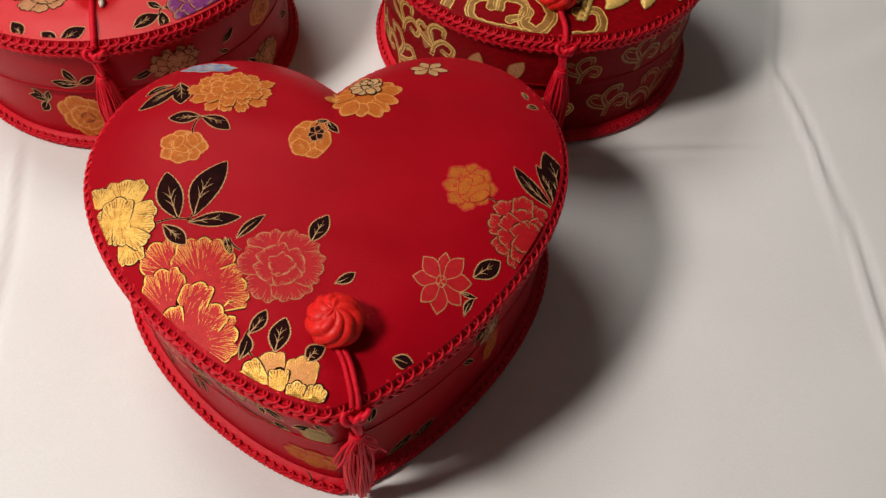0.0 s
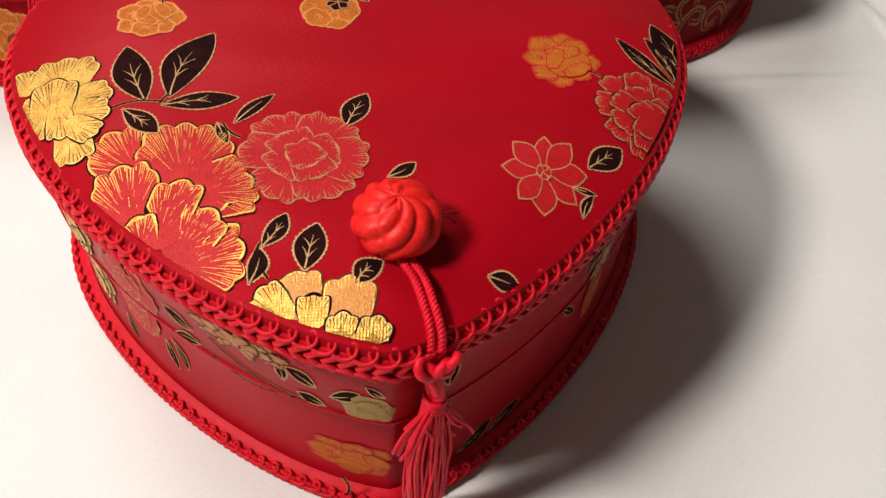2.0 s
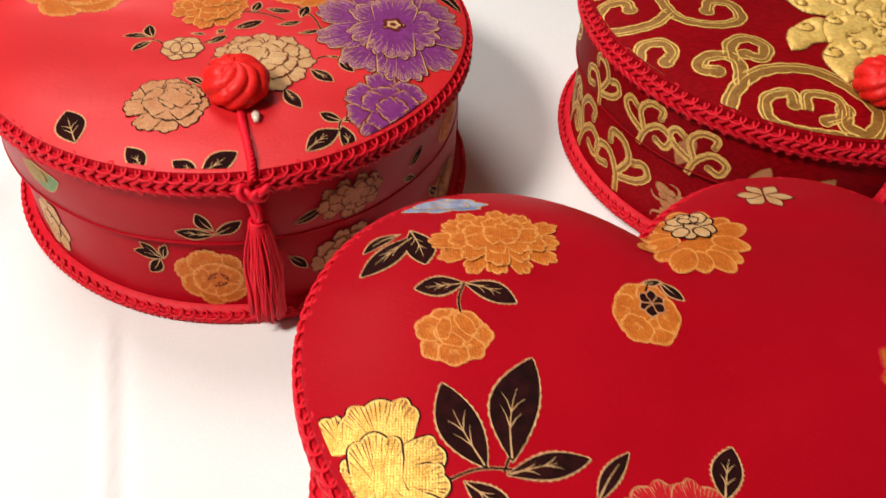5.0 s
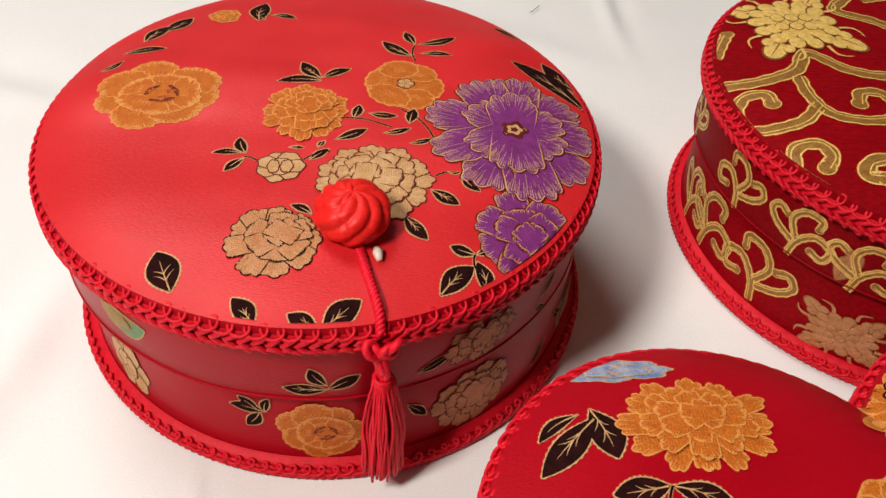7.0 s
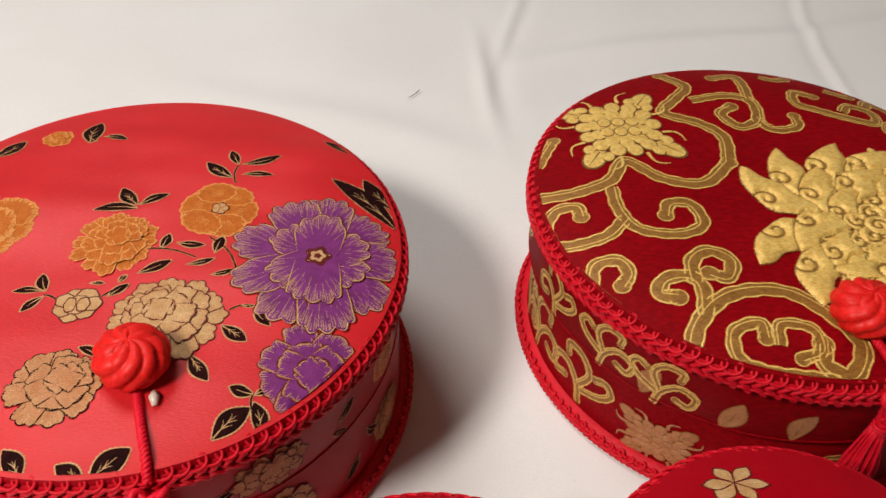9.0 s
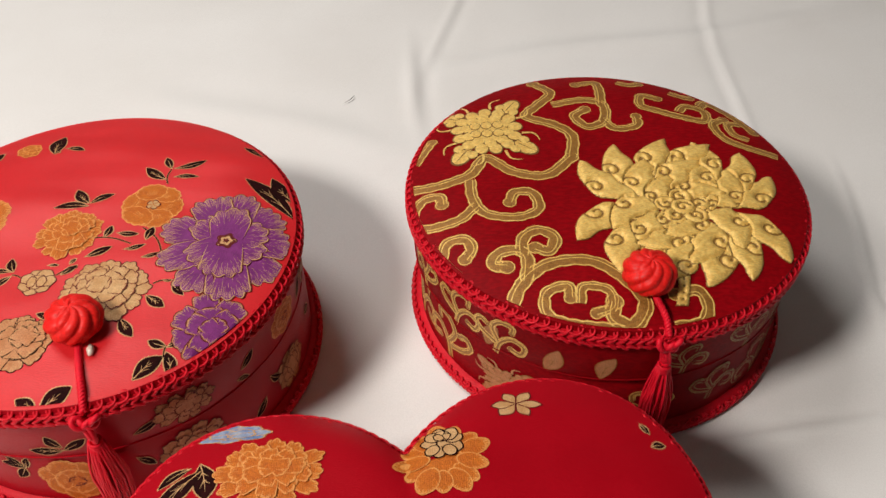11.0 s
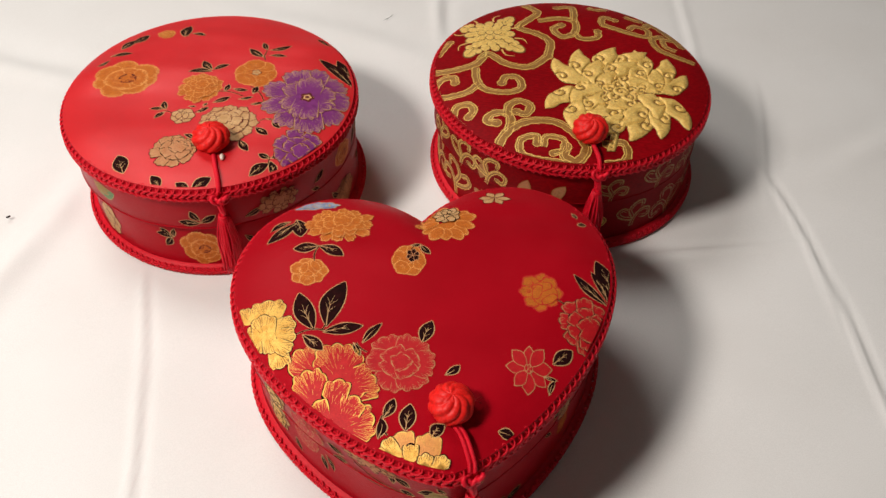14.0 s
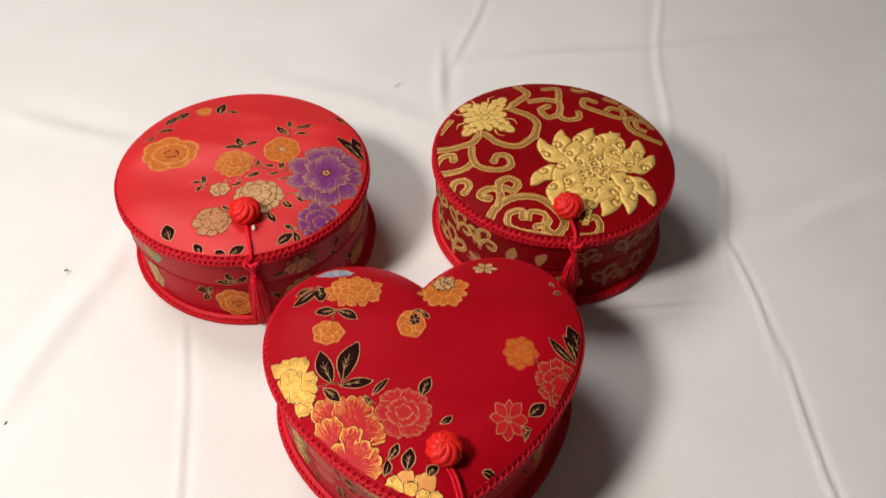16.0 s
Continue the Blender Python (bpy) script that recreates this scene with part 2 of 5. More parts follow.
class Form:
    """An outline seen from its middle: reach by angle, even steps along it, and the padded lid's height."""

    def __init__(self, line, middle, height, drop, flat=0.62, ripple=0.00015):
        self.middle, self.height, self.drop, self.flat, self.ripple = np.array(middle, float), height, drop, flat, ripple
        q = line - self.middle
        a = np.unwrap(np.arctan2(q[:, 1], q[:, 0]))
        if a[-1] < a[0]:
            a, q = a[::-1], q[::-1]
        order = np.argsort(np.mod(a, 2 * np.pi))
        self.angles, self.reach = np.mod(a, 2 * np.pi)[order], np.hypot(*q.T)[order]
        fine = np.linspace(0, 2 * np.pi, 1440, endpoint=False)
        rr = self.radius(fine)
        for _ in range(6):
            rr = (np.roll(rr, 1) + rr * 2 + np.roll(rr, -1)) / 4
        self.line = self.middle + np.c_[np.cos(fine), np.sin(fine)] * rr[:, None]
        step = np.roll(self.line, -1, 0) - self.line
        self.run = np.r_[0, np.cumsum(np.hypot(*step.T))]
        self.length = self.run[-1]

    def radius(self, a):
        return np.interp(np.mod(a, 2 * np.pi), self.angles, self.reach, period=2 * np.pi)

    def at(self, s, out=0.0):
        """The place on the outline after s metres (from straight right, turning left), moved outwards."""
        s = np.mod(s, self.length)
        closed = np.vstack([self.line, self.line[:1]])
        p = np.c_[np.interp(s, self.run, closed[:, 0]), np.interp(s, self.run, closed[:, 1])]
        e = 0.0012
        q = np.c_[np.interp(np.mod(s + e, self.length), self.run, closed[:, 0]), np.interp(np.mod(s + e, self.length), self.run, closed[:, 1])]
        o = np.c_[np.interp(np.mod(s - e, self.length), self.run, closed[:, 0]), np.interp(np.mod(s - e, self.length), self.run, closed[:, 1])]
        t = q - o
        t /= np.maximum(np.hypot(*t.T), 1e-9)[:, None]
        n = np.c_[t[:, 1], -t[:, 0]]
        return p + n * np.reshape(out, (-1, 1)), t, n

    def along(self, degrees):
        """Metres along the outline to a bearing from the middle."""
        return float(np.interp(np.mod(math.radians(degrees), 2 * np.pi), np.linspace(0, 2 * np.pi, 1441), self.run)) + self.length * math.floor(degrees / 360)

    def top(self, s):
        k = np.clip((s - self.flat) / (1 - self.flat), 0, 1)
        return self.height + 0.0012 * (1 - s * s) - self.drop * k ** 2.2

    def wave(self, x, y, s):
        """The satin's slight slackness over its padding."""
        return self.ripple * (1 - min(s, 1) ** 6) * (noise.noise((x * 34 + y * 14, y * 16, self.height * 90)) + 0.5 * noise.noise((x * 85 + y * 30, y * 38, 7.7)))

    def lid(self, x, y, up=0.0):
        """A place on the padded lid, above x, y; what lies past the rim is drawn in to it."""
        dx, dy = x - self.middle[0], y - self.middle[1]
        rho, a = math.hypot(dx, dy), math.atan2(dy, dx)
        s = rho / float(self.radius(a))
        if s > 0.985:
            dx, dy, s = dx * 0.985 / s, dy * 0.985 / s, 0.985
        return (self.middle[0] + dx, self.middle[1] + dy, float(self.top(s)) + self.wave(self.middle[0] + dx, self.middle[1] + dy, s) + up)


def lid_sheet(form, mat):
    sh = Sheet()
    n, rings = 240, list(np.linspace(0, 0.6, 19)) + list(np.linspace(0.6, 1.0, 19))[1:]
    pts = [(*form.middle, float(form.top(0)) + form.wave(*form.middle, 0))]
    idx = (np.arange(n) * 1440 // n)
    for s in rings[1:]:
        z = float(form.top(s))
        for i in idx:
            q = form.middle + (form.line[i] - form.middle) * s
            pts.append((q[0], q[1], z + form.wave(q[0], q[1], s)))
    faces = [(0, 1 + i, 1 + (i + 1) % n) for i in range(n)]
    for k in range(len(rings) - 2):
        for i in range(n):
            a, b = 1 + k * n + i, 1 + k * n + (i + 1) % n
            faces.append((a, a + n, b + n, b))
    sh.add(pts, faces, mat)
    return sh


def band(sheet, form, profile, mat, n=360, closed=False):
    """A wall that follows the outline: profile rows of (outwards, height)."""
    s = np.linspace(0, form.length, n, endpoint=False)
    rows = []
    for out, z in profile:
        p, _, _ = form.at(s, out)
        rows.append(np.c_[p, np.full(n, z)])
    pts = np.vstack(rows)
    faces = []
    m = len(profile)
    for k in range(m if closed else m - 1):
        l = (k + 1) % m
        for i in range(n):
            j = (i + 1) % n
            faces.append((k * n + i, k * n + j, l * n + j, l * n + i))
    sheet.add(pts, faces, mat)


def loop_cord(sheet, form, out, z, lean, pitch, wide, tall, radius, mat, seed):
    """A cord that runs along the outline in small round loops."""
    rnd = random.Random(seed)
    count = int(form.length / pitch)
    pitch = form.length / count
    per = 14
    phi = np.arange(count * per) * 2 * np.pi / per
    jit = np.repeat([rnd.uniform(0.85, 1.12) for _ in range(count)], per)
    s = phi / (2 * np.pi) * pitch + wide * np.sin(phi) * jit
    up = tall * (1 - np.cos(phi)) * jit
    p, _, n = form.at(s, out - up * lean[0] + 0.0004 * np.sin(phi + 1))
    zz = z + up * lean[1]
    tube(sheet, np.c_[p, zz], radius, mat, 6, True)


def grain_template():
    pts, faces = [], []
    for i, (x, r) in enumerate(((-1, 0.25), (-0.6, 0.85), (0, 1), (0.6, 0.85), (1, 0.25))):
        for k in range(6):
            a = k * math.pi / 3
            pts.append((x, r * math.cos(a), r * math.sin(a)))
    for i in range(4):
        for k in range(6):
            l = (k + 1) % 6
            faces.append((i * 6 + k, i * 6 + l, i * 6 + 6 + l, i * 6 + 6 + k))
    return np.array(pts), faces


GRAIN, GRAIN_FACES = grain_template()


def plait(sheet, form, out, z, slant, pitch, long, thick, mat, seed):
    """A row of slanting stitches along the outline."""
    rnd = random.Random(seed)
    count = int(form.length / pitch)
    s = (np.arange(count) + 0.5) * form.length / count
    p, t, n = form.at(s, out)
    for i in range(count):
        a = slant + rnd.uniform(-0.09, 0.09)
        tx = np.array([t[i][0], t[i][1], 0])
        nx = np.array([n[i][0], n[i][1], 0])
        up = np.array([0, 0, 1.0])
        d, e = tx * math.cos(a) + up * math.sin(a), -tx * math.sin(a) + up * math.cos(a)
        pts = np.array([p[i][0], p[i][1], z]) + GRAIN[:, :1] * d * long + GRAIN[:, 1:2] * e * thick + GRAIN[:, 2:] * nx * thick
        sheet.add(pts, GRAIN_FACES, mat)


# ---- woven motifs ----
class Motif:
    """Flat shapes of thread, laid in layers over a surface."""

    def __init__(self, surface, lift=0.00009, puff=0.000004):
        self.sheet, self.surface, self.level, self.puff = Sheet(), surface, lift, puff

    def up(self, by=0.00006):
        self.level += by

    def poly(self, pts, mat, up=0.0, puff=None):
        puff = self.puff if puff is None else puff
        pts = np.array(pts)
        c = pts.mean(0)
        mid = c + (pts - c) * 0.6
        n = len(pts)
        out = [self.surface(x, y, self.level + up) for x, y in pts]
        out += [self.surface(x, y, self.level + up + puff * 0.8) for x, y in mid]
        out.append(self.surface(c[0], c[1], self.level + up + puff))
        faces = [(i, (i + 1) % n, n + (i + 1) % n, n + i) for i in range(n)] + [(n + i, n + (i + 1) % n, 2 * n) for i in range(n)]
        self.sheet.add(out, faces, mat)

    def stroke(self, pts, width, mat, up=0.0, taper=False):
        p = np.array(pts, float)
        t = np.gradient(p, axis=0)
        t /= np.maximum(np.hypot(*t.T), 1e-9)[:, None]
        n = np.c_[-t[:, 1], t[:, 0]]
        m = len(p)
        w = np.full(m, width / 2)
        if taper:
            w = w * np.linspace(1, 0.25, m)
        a, b = p + n * w[:, None], p - n * w[:, None]
        out = [self.surface(x, y, self.level + up) for x, y in a]
        out += [self.surface(x, y, self.level + up + 0.00004) for x, y in p]
        out += [self.surface(x, y, self.level + up) for x, y in b]
        faces = []
        for i in range(m - 1):
            faces += [(i, m + i, m + i + 1, i + 1), (m + i, 2 * m + i, 2 * m + i + 1, m + i + 1)]
        self.sheet.add(out, faces, mat)

    def place(self, name, parent, label=""):
        return part(name, self.sheet, parent, label)


def petal(theta, half, reach, root, bumps, point=0.0, n=15):
    """A petal's edge in polar form round (0, 0), of reach 1 at most."""
    u = np.linspace(-1, 1, n)
    if point:
        k = np.linspace(0, 1, 9)
        w = math.tan(min(half, 1.0)) * reach * point * np.sin(np.pi * k ** 1.3)
        f = root + (reach - root) * k
        p = np.array(list(zip(f, w)) + list(zip(f[1:-1][::-1], -w[1:-1][::-1])))
        c, s = math.cos(theta), math.sin(theta)
        return p @ np.array([[c, s], [-s, c]])
    else:
        r = reach * (0.70 + 0.26 * np.sqrt(np.clip(1 - u * u, 0, 1))) + reach * 0.05 * np.abs(np.cos(u * bumps * np.pi / 2))
    a = theta + u * half * (0.55 + 0.45 * np.sqrt(np.clip(1 - (np.abs(u) - 0.35) ** 2, 0, 1)))
    pts = [(r[i] * math.cos(a[i]), r[i] * math.sin(a[i])) for i in range(n)]
    pts.append((root * math.cos(theta + half * 0.3), root * math.sin(theta + half * 0.3)))
    pts.append((root * math.cos(theta - half * 0.3), root * math.sin(theta - half * 0.3)))
    return np.array(pts)


def flower(surface, x, y, wide, tall, tiers, seed, heart=None, turn=0.0, lift=0.00009, line=0.0005, off=(0, 0)):
    """tiers, from outside in: (reach, petals, half angle factor, fill, edge, fringe or None, fringe length, bumps, point)."""
    rnd = random.Random(seed)
    mo = Motif(surface, lift)
    size = np.array((wide / 2, tall / 2))
    mean = (wide + tall) / 4

    def world(p):
        return np.array(p) * size + (x, y)

    for k, (reach, count, spread, fill, edge, fringe, flen, bumps, point) in enumerate(tiers):
        phase = turn + k * 0.4 + rnd.uniform(-0.2, 0.2)
        order = list(range(count))
        rnd.shuffle(order)
        shift = np.array(off) * (1 - reach)
        if not point:
            # the ground of the ring, so that no gap shows between its petals
            a = np.linspace(0, 2 * np.pi, 20, endpoint=False)
            mo.poly(world(np.c_[np.cos(a), np.sin(a)] * reach * 0.72 + shift), fill, 0, 0.00005)
        for i in order:
            th = phase + (i + rnd.uniform(-0.16, 0.16)) * 2 * math.pi / count
            rr = reach * rnd.uniform(0.88, 1.05)
            half = spread * math.pi / count * rnd.uniform(0.92, 1.15)
            if point:
                p = petal(th, half, rr, 0.04, bumps, point) + shift
                c = p.mean(0)
            else:
                deep = max(0.15, min(0.36 if count > 4 else 0.46, 1.05 * math.tan(min(half, 0.95))))
                mid = rr * (1 - deep)
                broad = max(mid, 0.35 * rr) * math.tan(min(half, 0.95)) * 0.95
                lean = rnd.uniform(-0.25, 0.25)
                wob = rnd.uniform(0, 6.3)

                def rim(f):
                    s = 1 + (0.13 if count < 9 else 0.05) * (abs(math.cos(f * (bumps + 0.5) * 0.8 + lean)) - 0.5) + 0.04 * math.sin(2 * f + wob)
                    return np.array((math.cos(f) * deep * rr * s, math.sin(f) * broad * s))

                spin = np.array([[math.cos(th + lean * 0.4), math.sin(th + lean * 0.4)], [-math.sin(th + lean * 0.4), math.cos(th + lean * 0.4)]])
                c = np.array((math.cos(th), math.sin(th))) * mid + shift
                p = np.array([rim(f) for f in np.linspace(-math.pi, math.pi, 44, endpoint=False)]) @ spin + c
            grow = 1 + line / mean / max(np.mean(np.hypot(*(p - c).T)), 0.08)
            mo.poly(world(c + (p - c) * grow), edge)
            mo.poly(world(p), fill, 0.000015)
            if fringe and not point:
                m = max(6, int(broad * mean / 0.00019))
                for f in np.linspace(-1.35, 1.35, m):
                    f += rnd.uniform(-0.04, 0.04)
                    e = rim(f) * 0.99
                    n = np.array((-e[1], e[0])) / max(np.hypot(*e), 1e-6) * 0.00021 / mean
                    d = e * (1 - flen * rnd.uniform(0.45, 1.35))
                    q = world(np.array([e - n, e + n, d + n * 0.4, d - n * 0.4]) @ spin + c)
                    out = [surface(qx, qy, mo.level + 0.000028) for (qx, qy), z in zip(q, (0.25, 0.25, 0.9, 0.9))]
                    mo.sheet.add(out, [(0, 1, 2, 3)], fringe)
            if fringe and not point and count < 9:
                # threads that run out from the petal's root
                for f in np.linspace(-0.5, 0.5, 5):
                    y0 = f * broad * 0.7
                    e, d = np.array((-0.42 * deep * rr, y0 * 0.6)), np.array((rnd.uniform(-0.05, 0.22) * deep * rr, y0))
                    n = np.array((0, 0.00018 / mean))
                    q = world(np.array([e - n, e + n, d + n * 0.4, d - n * 0.4]) @ spin + c)
                    mo.sheet.add([surface(qx, qy, mo.level + 0.000028) for qx, qy in q], [(0, 1, 2, 3)], fringe)
            mo.up(0.00003)
        mo.up(0.00003)
    if heart:
        fill, edge = heart
        mo.up(0.00004)
        for i in range(5):
            p = petal(i * 2 * math.pi / 5, 0.6, 0.2, 0.02, 1)
            mo.poly(world(p * 1.18), edge)
            mo.poly(world(p), fill, 0.00002)
    return mo


def layered_peony(surface, petals, fill, edge, fringe, seed, lift=0.00012, border=0.00042, fray=1.0, dense=0.00036, outline=None):
    """Fan-shaped petals laid one over the other, from (x, y) at the root to (x, y) at the middle of the scalloped rim, each with its width."""
    rnd = random.Random(seed)
    mo = Motif(surface, lift, 0.00003)
    for x0, y0, x1, y1, wide in petals:
        root, d = np.array((x0, y0)), np.array((x1 - x0, y1 - y0))
        ln = float(np.hypot(*d))
        n = np.array((-d[1], d[0])) / ln
        lobes = max(3, int(round(wide / 0.0042)))
        wob = rnd.uniform(0, 6.3)

        def rim(u, k=1.0):
            """A place along the rim, u from -1 to 1, drawn in towards the root by k."""
            swell = 1 + 0.10 * abs(math.cos(u * lobes * math.pi / 2)) + 0.04 * math.sin(3 * u + wob)
            along = (0.30 + 0.66 * math.sqrt(max(0.0, 1 - 0.92 * u * u))) * swell * 0.97
            side = wide / 2 * math.sin(u * math.pi / 2 * 0.98) * (1 + 0.05 * math.cos(u * lobes * math.pi))
            return root + (d * along + n * side) * k

        us = np.linspace(-1, 1, 49)
        heel = [root + n * wide * 0.40 * f - d * 0.22 * (1 - f * f) for f in (1, 0.5, 0, -0.5, -1)]
        line = [rim(u) for u in us]
        outer = np.array(line + heel)
        c = outer.mean(0)
        v = outer - c
        if outline:
            grown = np.r_[np.full(len(line), 0.00050), np.zeros(len(heel))]
            mo.poly(c + v * (1 + grown / np.maximum(np.hypot(*v.T), 0.001))[:, None], outline)
        mo.poly(outer, edge, 0.000012)
        trim = np.r_[np.full(len(line), border), np.zeros(len(heel))]
        inner = c + v * (1 - trim / np.maximum(np.hypot(*v.T), 0.001))[:, None]
        mo.poly(inner, fill, 0.000024)
        count = max(7, int(wide / dense))
        for i in range(count):
            u = -0.97 + 1.94 * (i + rnd.uniform(0.2, 0.8)) / count
            long = fray * (rnd.uniform(0.14, 0.34) + (0.24 if i % 4 == 0 else 0))
            a, b = rim(u, 0.955), rim(u, 0.955 - long)
            t = n * 0.00015
            q = [a - t, a + t, b + t * 0.3, b - t * 0.3]
            mo.sheet.add([surface(qx, qy, mo.level + 0.000075) for qx, qy in q], [(0, 1, 2, 3)], fringe)
        mo.up(0.000042)
    return mo


def ring_petals(x, y, wide, tall, tiers, seed, off=(0, 0)):
    """Petals for layered_peony in rings round a middle, from outside in: (reach, petals)."""
    rnd = random.Random(seed)
    size, rows = np.array((wide / 2, tall / 2)), []
    for k, (reach, count) in enumerate(tiers):
        order = list(range(count))
        rnd.shuffle(order)
        shift = np.array(off) * (1 - reach)
        for i in order:
            th = 0.5 * k + (i + rnd.uniform(-0.15, 0.15)) * 2 * math.pi / count
            way = np.array((math.cos(th), math.sin(th)))
            a = (way * reach * (0.06 if k == len(tiers) - 1 else 0.30) + shift) * size + (x, y)
            b = (way * reach * rnd.uniform(0.93, 1.04) + shift) * size + (x, y)
            rows.append((a[0], a[1], b[0], b[1], min(wide, tall) * reach * math.pi / count * rnd.uniform(0.80, 0.98)))
    return rows


def leaf(surface, x0, y0, x1, y1, fat, fill=None, edge=None, vein=None, line=0.0006):
    fill, edge, vein = fill or BLACK, edge or CREAM, vein or CREAM
    mo = Motif(surface, 0.0002)
    rnd = random.Random(int((x0 * 7 + y0 * 3 + x1) * 1e5))
    a, b = np.array((x0, y0)), np.array((x1, y1))
    d = b - a
    ln = np.hypot(*d)
    n = np.array((-d[1], d[0])) / ln
    t = np.linspace(0, 1, 25)
    full, lop = rnd.uniform(0.95, 1.2), rnd.uniform(-0.10, 0.10)
    w = fat * ln * 0.46 * np.sin(np.pi * t ** full) ** 0.85
    bend = lop * ln * np.sin(np.pi * t)
    one, two = rnd.uniform(0.85, 1.15), rnd.uniform(0.85, 1.15)
    left = [a + d * k + n * (w[i] * one + bend[i]) for i, k in enumerate(t)]
    right = [a + d * k + n * (-w[i] * two + bend[i]) for i, k in enumerate(t)][1:-1][::-1]
    pts = np.array(left + right)
    c = pts.mean(0)
    out = []
    for i, q in enumerate(pts):
        v = q - c
        out.append(c + v * (1 + line * (1.15 if i % 2 else 0.55) / max(np.hypot(*v), 0.001)))
    mo.poly(out, edge)
    mo.poly(pts, fill, 0.00002)
    mo.up(0.00005)
    rib = [a + d * k + n * lop * ln * math.sin(math.pi * k) for k in np.linspace(0.03, rnd.uniform(0.6, 0.8), 7)]
    mo.stroke(rib, 0.0005, vein, 0, True)
    if ln * fat > 0.005:
        for k in (rnd.uniform(0.2, 0.3), rnd.uniform(0.4, 0.5)):
            for sgn in (1, -1):
                s = a + d * k + n * lop * ln * math.sin(math.pi * k)
                e = s + d * rnd.uniform(0.14, 0.22) + n * sgn * fat * ln * rnd.uniform(0.16, 0.26)
                mo.stroke([s, (s + e) / 2 + d * 0.02, e], 0.00036, vein, 0, True)
    return mo


def stem(surface, x0, y0, x1, y1, mat, edge):
    mo = Motif(surface, 0.00014)
    a, b = np.array((x0, y0)), np.array((x1, y1))
    d = b - a
    n = np.array((-d[1], d[0]))
    pts = [a + d * k + n * 0.10 * math.sin(math.pi * k) for k in np.linspace(0, 1, 9)]
    mo.stroke(pts, 0.0010, edge)
    mo.stroke(pts, 0.0006, mat, 0.00006)
    return mo


def ribbon(surface, width, ctrl, fill, edge, lift=0.0001):
    """A cloud scroll: a broad woven band with a raised thread down both edges and a round end."""
    mo = Motif(surface, lift)
    p = spline(ctrl, 9)
    t = np.gradient(p, axis=0)
    t /= np.maximum(np.hypot(*t.T), 1e-9)[:, None]
    n = np.c_[-t[:, 1], t[:, 0]]
    m = len(p)
    run = np.r_[0, np.cumsum(np.hypot(*np.diff(p, axis=0).T))]
    w = width * (0.45 + 0.11 * np.abs(np.sin(run * np.pi / (width * 1.35))))
    l, r = p + n * w[:, None], p - n * w[:, None]
    out = [surface(x, y, mo.level) for x, y in l] + [surface(x, y, mo.level + 0.00025) for x, y in p] + [surface(x, y, mo.level) for x, y in r]
    faces = []
    for i in range(m - 1):
        faces += [(i, m + i, m + i + 1, i + 1), (m + i, 2 * m + i, 2 * m + i + 1, m + i + 1)]
    mo.sheet.add(out, faces, fill)
    mo.stroke(l, 0.0007, edge, 0.00016)
    mo.stroke(r, 0.0007, edge, 0.00016)
    mo.stroke(p + n * width * 0.20, 0.0005, edge, 0.00022)
    a = np.linspace(0, 2 * np.pi, 14, endpoint=False)
    for end in (p[-1],):
        mo.poly(end + np.c_[np.cos(a), np.sin(a)] * width * 0.70, edge, 0.0001)
        mo.poly(end + np.c_[np.cos(a), np.sin(a)] * width * 0.60, fill, 0.00018)
    return mo


# ---- the place ----
def axis_steps(lo, hi, fine_lo, fine_hi, step):
    inner = list(np.arange(fine_lo, fine_hi + 1e-6, step))
    down, up, d = [], [], step
    x = fine_lo
    while x > lo:
        d *= 1.35
        x -= d
        down.append(max(x, lo))
    x, d = fine_hi, step
    while x < hi:
        d *= 1.35
        x += d
        up.append(min(x, hi))
    return np.array(down[::-1] + inner + up)


def ridge(x, y, a, b, height, width):
    """A crease from a to b: a soft ridge with a hollow on one side."""
    ax, ay = a
    dx, dy = b[0] - ax, b[1] - ay
    ln = math.hypot(dx, dy)
    u = ((x - ax) * dx + (y - ay) * dy) / ln
    v = ((x - ax) * -dy + (y - ay) * dx) / ln + 0.004 * np.sin(u * 24 + ax * 90)
    fade = 1 / (1 + np.exp(-(u + 0.0) / 0.015)) / (1 + np.exp((u - ln) / 0.015))
    return fade * height * (np.exp(-(v / width) ** 2) - 0.6 * np.exp(-((v - 1.7 * width) / (1.4 * width)) ** 2))


